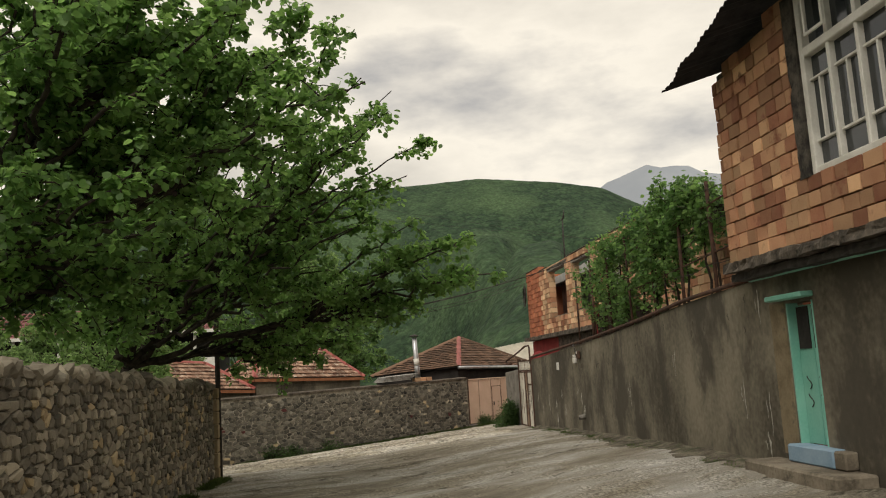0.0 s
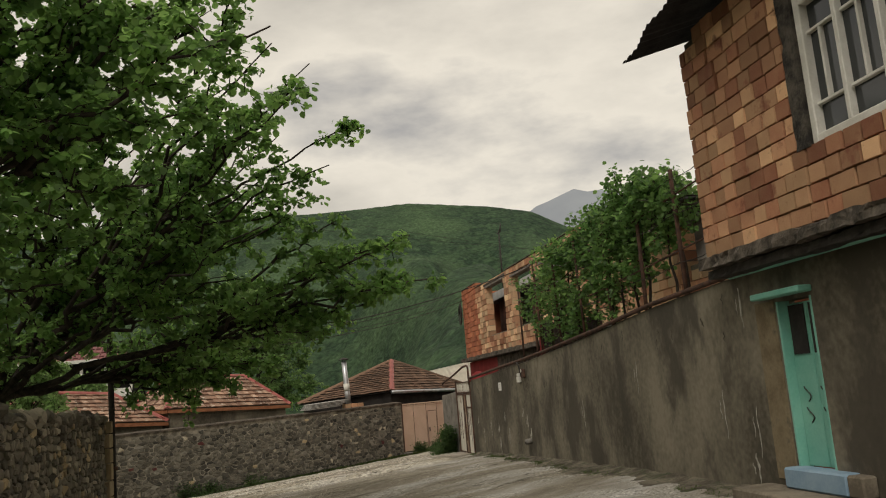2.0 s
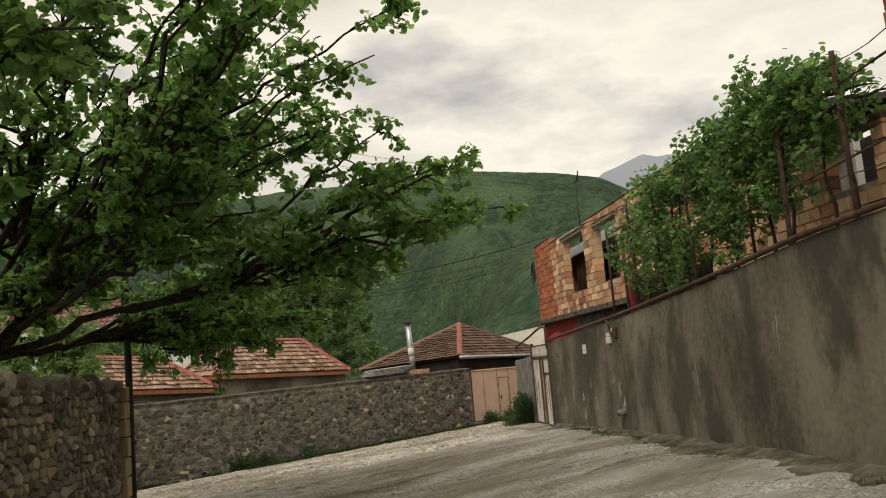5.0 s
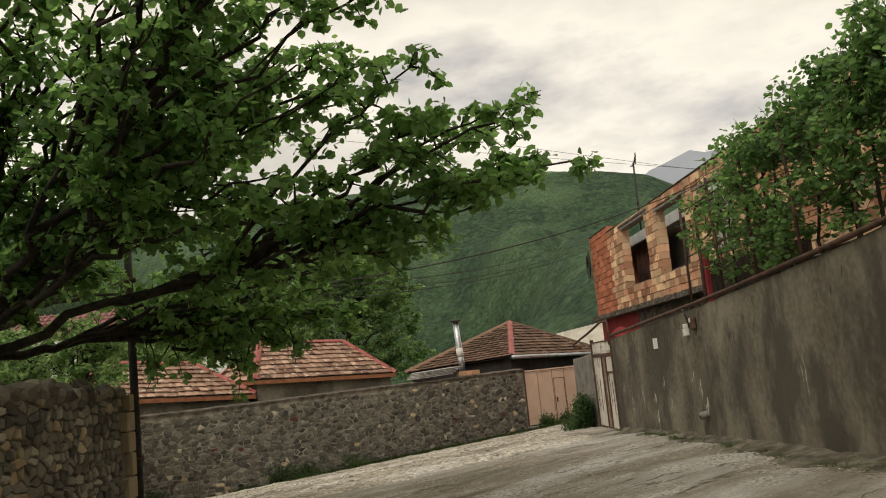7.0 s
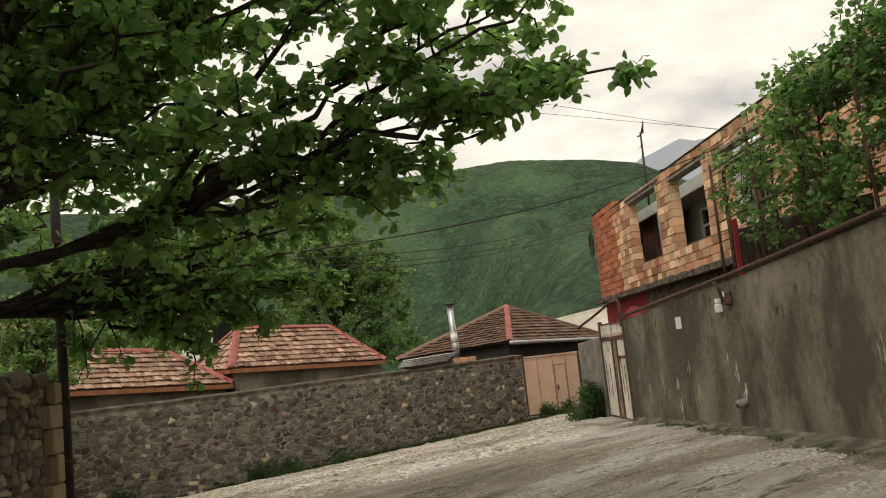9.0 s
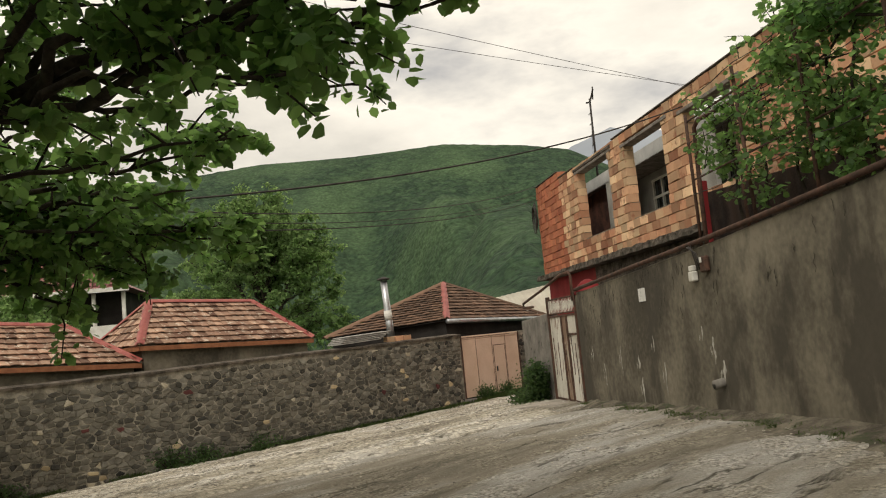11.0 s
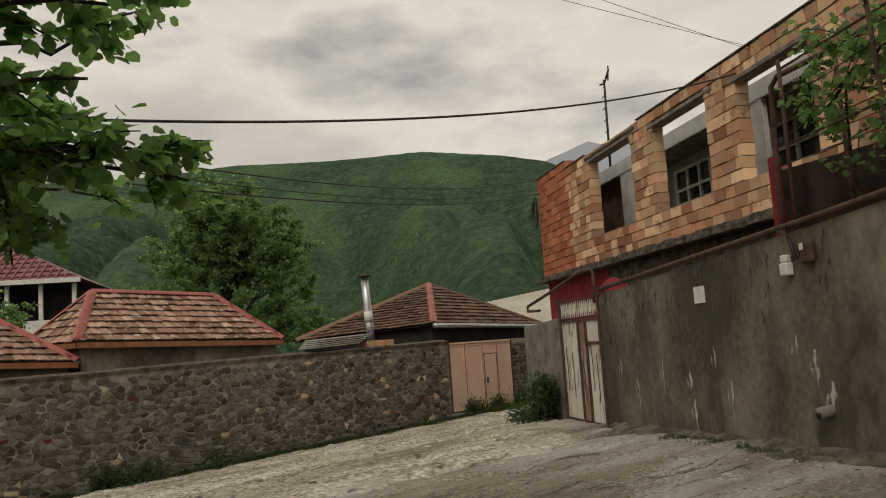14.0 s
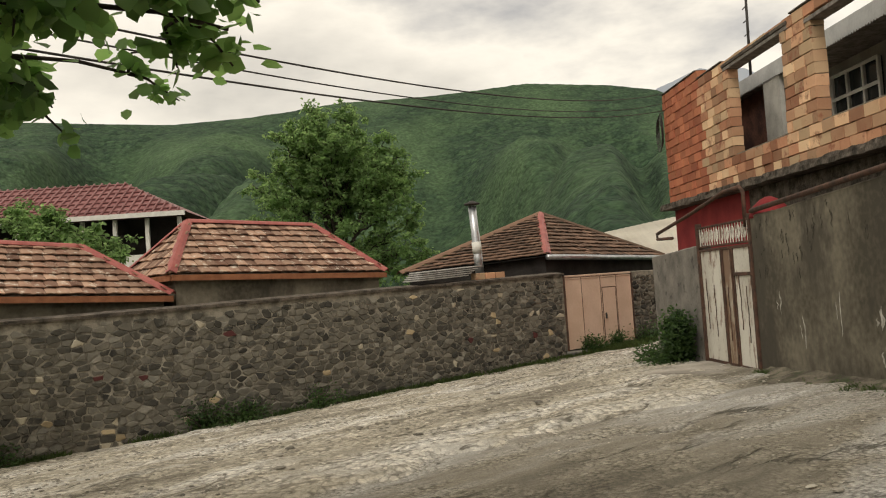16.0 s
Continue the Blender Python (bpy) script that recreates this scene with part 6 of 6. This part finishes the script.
part("support", box(5.58, 5.9, 25.9, 26.28, 1.4, 1.995), M_CONC, tub, "concrete ledge")

# balcony sheet, red post and pipe frame
bal = thing("balcony_screen", "dark corrugated sheet screen with a red corner post", "screen")
bm = bmesh.new()
rows = []
for i in range(91):
    y = 22.8 - 4.2 * i / 90
    w = 0.006 * math.sin(i * 1.1)
    rows.append([bm.verts.new((6.6 + w, y, 2.2)), bm.verts.new((6.6 + w, y, 3.3 - 0.02 * i / 9))])
for i in range(90):
    bm.faces.new((rows[i][0], rows[i + 1][0], rows[i + 1][1], rows[i][1]))
bmesh.ops.solidify(bm, geom=bm.faces[:], thickness=0.01)
part("sheet", bm, mat("rust_brown_sheet", (0.03, 0.022, 0.018), (0.085, 0.055, 0.042), 2.5, 0.85, 0.3, 30), bal)
part("corner_post", box(6.54, 6.64, 22.84, 23.0, 2.2, 3.5, 0.01), M_RED, bal, "red painted corner post")
part("floor", box(6.55, 7.3, 18.6, 23.1, 2.3, 2.42), M_CONC, bal)
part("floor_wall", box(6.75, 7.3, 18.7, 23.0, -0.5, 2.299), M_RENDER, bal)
fr = thing("pipe_frame", "rusty bent pipe frame carrying the vine", "pipe frame")
tube("pipe", [(6.3, 22.45, 1.8), (6.3, 22.4, 3.5), (6.3, 22.35, 4.25), (6.3, 22.2, 4.34), (6.3, 21.2, 4.3), (6.3, 19.0, 4.35)], 0.035, M_RUST, fr)
tube("pipe", [(6.3, 21.1, 1.8), (6.3, 21.1, 4.3)], 0.025, M_RUST, fr)
coil = thing("cable_coil", "coil of black cable hanging at the building corner", "cable")
for k in range(4):
    tube("loop", [(7.36 - 0.02 * k, 36.05 + (0.16 + 0.02 * k) * math.cos(t), 4.95 - 0.05 * k + 0.42 * math.sin(t)) for t in [q * 0.45 for q in range(15)]], 0.012, M_IRON, coil, sides=5)
for k in range(5):
    a, b = on_far(6.3 + 0.05 * k, -0.05, 1.50 + 0.045 * k), on_far(7.9 + 0.1 * k, 0.1, 1.56 + 0.05 * k)
    d = (b - a).normalized()
    tagged(part("roofing_sheet", box(0, (b - a).length, -0.03, 0.5, 0, 0.03, 0.006, m=Matrix.Translation(a) @ d.to_track_quat("X", "Z").to_matrix().to_4x4()), mat("pale_grey_sheet", (0.26, 0.25, 0.23), (0.45, 0.43, 0.40), 6, 0.85, 0.3, 30)), "weathered grey roofing sheet stacked on the stone wall", "roofing sheet", "stacked roofing sheets")
for k in range(3):
    c = on_far(8.3 + 0.32 * k, 0.2, 1.45)
    tagged(part("clay_block", box(-0.14, 0.14, -0.1, 0.1, 0, 0.16, 0.008, m=Matrix.Translation(c) @ pose(0, 0, 0, 0, 0, 36)), M_BRICK), "orange clay block lying on the stone wall", "brick", "loose clay blocks")

# ---- pieces of walls and roofs ----
def near_of(c):
    c = Vector(c)
    return lambda s: (s[0].translation - c).length


def clip_poly(poly, px, pz, nx, nz):
    """The part of a polygon on the near side of the line through p with normal n."""
    out = []
    for i, (x0, z0) in enumerate(poly):
        x1, z1 = poly[(i + 1) % len(poly)]
        d0, d1 = (x0 - px) * nx + (z0 - pz) * nz, (x1 - px) * nx + (z1 - pz) * nz
        if d0 <= 0:
            out.append((x0, z0))
        if (d0 < 0) != (d1 < 0):
            t = d0 / (d0 - d1)
            out.append((x0 + (x1 - x0) * t, z0 + (z1 - z0) * t))
    return out


def rubble(m, s0, s1, bottom, top, w, h, joint, deep, seed, cut=0.22, rough=0.008, loose=0.42):
    """Interlocking rubble stones: cells round jittered sites, shrunk by the joint, corners rounded. Gives centre, vertices, faces."""
    r = random.Random(seed)
    zmin = min(bottom(s0), bottom(s1), bottom((s0 + s1) / 2)) - 0.1
    zmax = max(top(s0), top(s1))
    sites, grid = [], {}
    rows = int((zmax - zmin) / h) + 1
    for j in range(rows):
        off = r.uniform(0, w)
        s = s0 - off
        lift = r.uniform(-0.2, 0.2) * h
        while s < s1 + w:
            k = r.choice((0.35, 0.5, 0.7, 0.9, 1.2, 1.7, 2.2))
            s += w * k
            p = (s - w * k / 2, zmin + (j + 0.5) * h + lift + r.uniform(-loose, loose) * h)
            grid.setdefault((int(p[0] / w), int(p[1] / h)), []).append(len(sites))
            sites.append(p)
    asp = w / h * 0.85
    out = []
    for q, (x, z) in enumerate(sites):
        if not (s0 < x < s1 and bottom(x) - 0.12 < z < top(x) - 0.02):
            continue
        gap = joint * r.choice((0.5, 0.8, 1.1, 1.6, 2.2))
        poly = [(x - w, z - h), (x + w, z - h), (x + w, z + h), (x - w, z + h)]
        gx, gz = int(x / w), int(z / h)
        for a in range(gx - 2, gx + 3):
            for b in range(gz - 2, gz + 3):
                for o in grid.get((a, b), ()):
                    if o != q and poly:
                        dx, dz = sites[o][0] - x, (sites[o][1] - z) * asp * asp
                        ln = math.hypot(dx, dz) or 1
                        poly = clip_poly(poly, (x + sites[o][0]) / 2 - dx / ln * gap, (z + sites[o][1]) / 2 - dz / ln * gap, dx, dz)
        poly = clip_poly(poly, s1, 0, 1, 0) if poly else poly
        poly = clip_poly(poly, s0, 0, -1, 0) if poly else poly
        poly = clip_poly(poly, 0, top(x) - 0.01, 0, 1) if poly else poly
        if len(poly) < 3:
            continue
        rd = []
        for i, (ax, az) in enumerate(poly):
            bx, bz = poly[(i + 1) % len(poly)]
            rd += [(ax * (1 - cut) + bx * cut, az * (1 - cut) + bz * cut), (ax * cut + bx * (1 - cut), az * cut + bz * (1 - cut))]
        rd = [(ax + r.uniform(-rough, rough), az + r.uniform(-rough, rough)) for ax, az in rd]
        cx, cz = sum(a for a, b in rd) / len(rd), sum(b for a, b in rd) / len(rd)
        d = deep * r.uniform(0.45, 1.35)
        tx, tz = r.uniform(-0.25, 0.25), r.uniform(-0.25, 0.25)
        vs, n = [], len(rd)
        for sc, y in ((1.0, 0.05), (0.97, -0.5 * d), (0.8, -0.92 * d)):
            for a, b in rd:
                vs.append(((a - cx) * sc, y + (tx * (a - cx) + tz * (b - cz)) * (0.5 if y < 0 else 0) + (r.uniform(-0.12, 0.12) * d if y < 0 else 0), (b - cz) * sc))
        vs.append((0, -d * r.uniform(0.9, 1.1), 0))
        fs = [(k * n + i, k * n + (i + 1) % n, (k + 1) * n + (i + 1) % n, (k + 1) * n + i) for k in (0, 1) for i in range(n)] + [(2 * n + i, 2 * n + (i + 1) % n, 3 * n) for i in range(n)]
        out.append((m @ Matrix.Translation((cx, 0, cz)), vs, fs))
    return out


def put_rubble(stones, parent, material, joined, near, seed, label, odd=(), smooth=True):
    """odd: (chance, material) of stones that stand out."""
    r = random.Random(seed)
    stones = sorted(stones, key=near)
    vs, fs = [], []
    for k, (m, v, f) in enumerate(stones):
        mt = material
        for chance, om in odd:
            if r.random() < chance:
                mt = om
        if k < 300 or mt is not material:
            me = bpy.data.meshes.new("stone")
            me.from_pydata(v, [], f)
            me.polygons.foreach_set("use_smooth", [smooth] * len(f))
            me.materials.append(mt)
            ob = new("stone", me)
            ob.parent = parent
            ob.matrix_basis = m
        else:
            o = len(vs)
            vs += [m @ Vector(p) for p in v]
            fs += [tuple(i + o for i in t) for t in f]
    if vs:
        mesh_part("stones", vs, fs, joined, parent, label, smooth)["kind"] = "stuff"


NM = wall_frame((-3.16, -9.0), (-3.16, 17.45))
ntop = lambda s: float(np.interp(s, (0, 15.5, 18.7, 26.45), (2.15, 2.10, 2.02, 1.80))) - 0.1
put_rubble(rubble(NM, 13.6, 26.14, lambda s: ground_z(-3.1, s - 9), ntop, 0.165, 0.095, 0.007, 0.034, 4, 0.12, 0.009, 0.24), near_wall, M_STONE, M_STONE_S, near_of((-3.1, 15.0, 1)), 4, "joined fieldstones of the dry wall", ((0.07, M_QUOIN),), False)


def rock_mesh(k):
    bm = bmesh.new()
    bmesh.ops.create_icosphere(bm, subdivisions=2, radius=0.5)
    for v in bm.verts:
        n1 = noise.noise(v.co * 2.2 + Vector((k * 3.7, 0, 0)))
        v.co *= 1 + 0.5 * n1
        v.co = Vector([round(c / 0.22) * 0.22 * 0.45 + c * 0.55 for c in v.co])
    me = bpy.data.meshes.new("boulder")
    bm.to_mesh(me)
    bm.free()
    me.materials.append(M_STONE)
    return me


ROCKS = [rock_mesh(k) for k in range(7)]
rr = random.Random(15)
s_ = 13.5
while s_ < 26.2:
    w_ = rr.uniform(0.14, 0.3)
    for back in (0.06, 0.3):
        ob = new("top_stone", ROCKS[rr.randrange(7)])
        ob.parent = near_wall
        ob.matrix_basis = NM @ Matrix.Translation((s_ + w_ / 2, back, ntop(s_) + rr.uniform(0.0, 0.1))) @ pose(0, 0, 0, rr.uniform(-40, 40), rr.uniform(-40, 40), rr.uniform(0, 360)) @ Matrix.Diagonal((w_ * 1.2, 0.24, rr.uniform(0.12, 0.22), 1))
    s_ += w_ * 0.85
z_ = -0.35
k = 0
while z_ < 1.65:
    hq = rr.uniform(0.2, 0.3)
    wq = (0.3, 0.17, 0.25)[k % 3] * rr.uniform(0.9, 1.1)
    part("quoin", box(26.45 - wq, 26.46, -0.09, 0.2, z_ + 0.008, z_ + hq - 0.008, 0.012, m=NM), M_QUOIN, near_wall)
    z_ += hq
    k += 1

FM = wall_frame(FL.xy[:], FR.xy[:])
ftop = lambda s: float(np.interp(s, [a for a, b in FAR_TOPS], [b for a, b in FAR_TOPS])) - 0.11
put_rubble(rubble(FM, 2.5, 19.95, lambda s: ground_z(*(FM @ Vector((s, 0, 0))).xy), ftop, 0.19, 0.105, 0.0065, 0.016, 5, 0.13, 0.012, 0.26), far_wall, M_FSTONE, M_FSTONE_S, near_of(on_far(0, 0, 0)), 5, "joined dark fieldstones of the far wall", ((0.10, M_GREYSTONE), (0.02, M_CREAM), (0.002, M_MAROON), (0.008, M_QUOIN)), False)
PMF = wall_frame(PL.xy[:], PR.xy[:])
put_rubble(rubble(PMF, 0.0, 3.4, lambda s: -0.9, lambda s: 1.33, 0.19, 0.105, 0.0065, 0.016, 6, 0.13, 0.012, 0.26), pier_wall, M_FSTONE, M_FSTONE_S, near_of(PL), 6, "joined dark fieldstones of the pier")
cv, cf = [], []
for i in range(61):
    t = 19.98 * i / 60
    zt = float(np.interp(t, [a for a, b in FAR_TOPS], [b for a, b in FAR_TOPS])) + 0.015 * noise.noise((t * 2.1, 3.3, 0))
    for yy, zz in ((-0.045, zt - 0.03), (-0.05, zt + 0.02), (0.2, zt + 0.06), (0.43, zt + 0.02), (0.43, zt - 0.03)):
        cv.append(FM @ Vector((t, yy + 0.012 * noise.noise((t * 3, 9, 0)), zz)))
for i in range(60):
    cf += [(i * 5 + k, i * 5 + 5 + k, i * 5 + 6 + k, i * 5 + 1 + k) for k in range(4)] + [(i * 5 + 4, i * 5 + 9, i * 5 + 5, i * 5)]
tagged(mesh_part("coping", cv, cf, M_BEAM, far_wall), "rough cement coping on the stone wall")
put_pieces("brick", [t for t in block_spots(HM, 0.0, 8.0, 3.11, 6.34, H_OPEN, 0.19, (0.25, 0.25, 0.3, 0.38), 8) if t[0].translation.z < 5.8 + 0.17 * (11.03 - t[0].translation.y)], BLOCK, wall_h1, M_BRICK_H, M_BRICK_HS, near_of((HX, 9.5, 4)), 300, "bricks", "joined clay blocks")
b2_top = lambda q: float(np.interp(q, (0, 2, 4, 6.8, 14, 18.1, 18.3, 21.5), (5.95, 5.8, 5.66, 5.64, 5.6, 5.58, 4.7, 4.7)))
spots = [t for t in block_spots(BM, 0.0, 21.4, 3.02, 6.02, B2_OPEN, 0.2, (0.3, 0.4, 0.4, 0.42), 9) if t[0].translation.z < b2_top(36.1 - t[0].translation.y) - 0.05]
red = [t for t in spots if t[0].translation.y > 33.5 + 0.35 * noise.noise((0, 0, t[0].translation.z * 7))]
ids = {id(t) for t in red}
put_pieces("brick", red, BLOCK, wall_b2, M_BRICK_R, M_BRICK_R, near_of((BX, 35, 4)), 300)
put_pieces("brick", [t for t in spots if id(t) not in ids], BLOCK, wall_b2, M_BRICK, M_BRICK_S, near_of((BX, 27, 4)), 300, "bricks", "joined clay blocks")
put_pieces("roof_tile", roof_spots(ea, ra0, ra1, 0.21, 0.235, 50, (0, 1, 3)), TILES, roof_a, M_TILE, M_TILE_S, near_of(ra1), 300)
put_pieces("roof_tile", roof_spots(eb, rb0, rb1, 0.21, 0.235, 60, (0, 1, 3)), TILES, roof_b, M_TILE, M_TILE_S, near_of(rb0), 300)
put_pieces("roof_tile", [s for q in ((c_left, c_front, c_apex, c_apex), (c_front, c_right, c_apex, c_apex)) for s in tile_spots(*q, 0.26, 0.25, 70)], TILES_D, roof_c, M_TILE_D, M_TILE_D, near_of(c_front), 300)
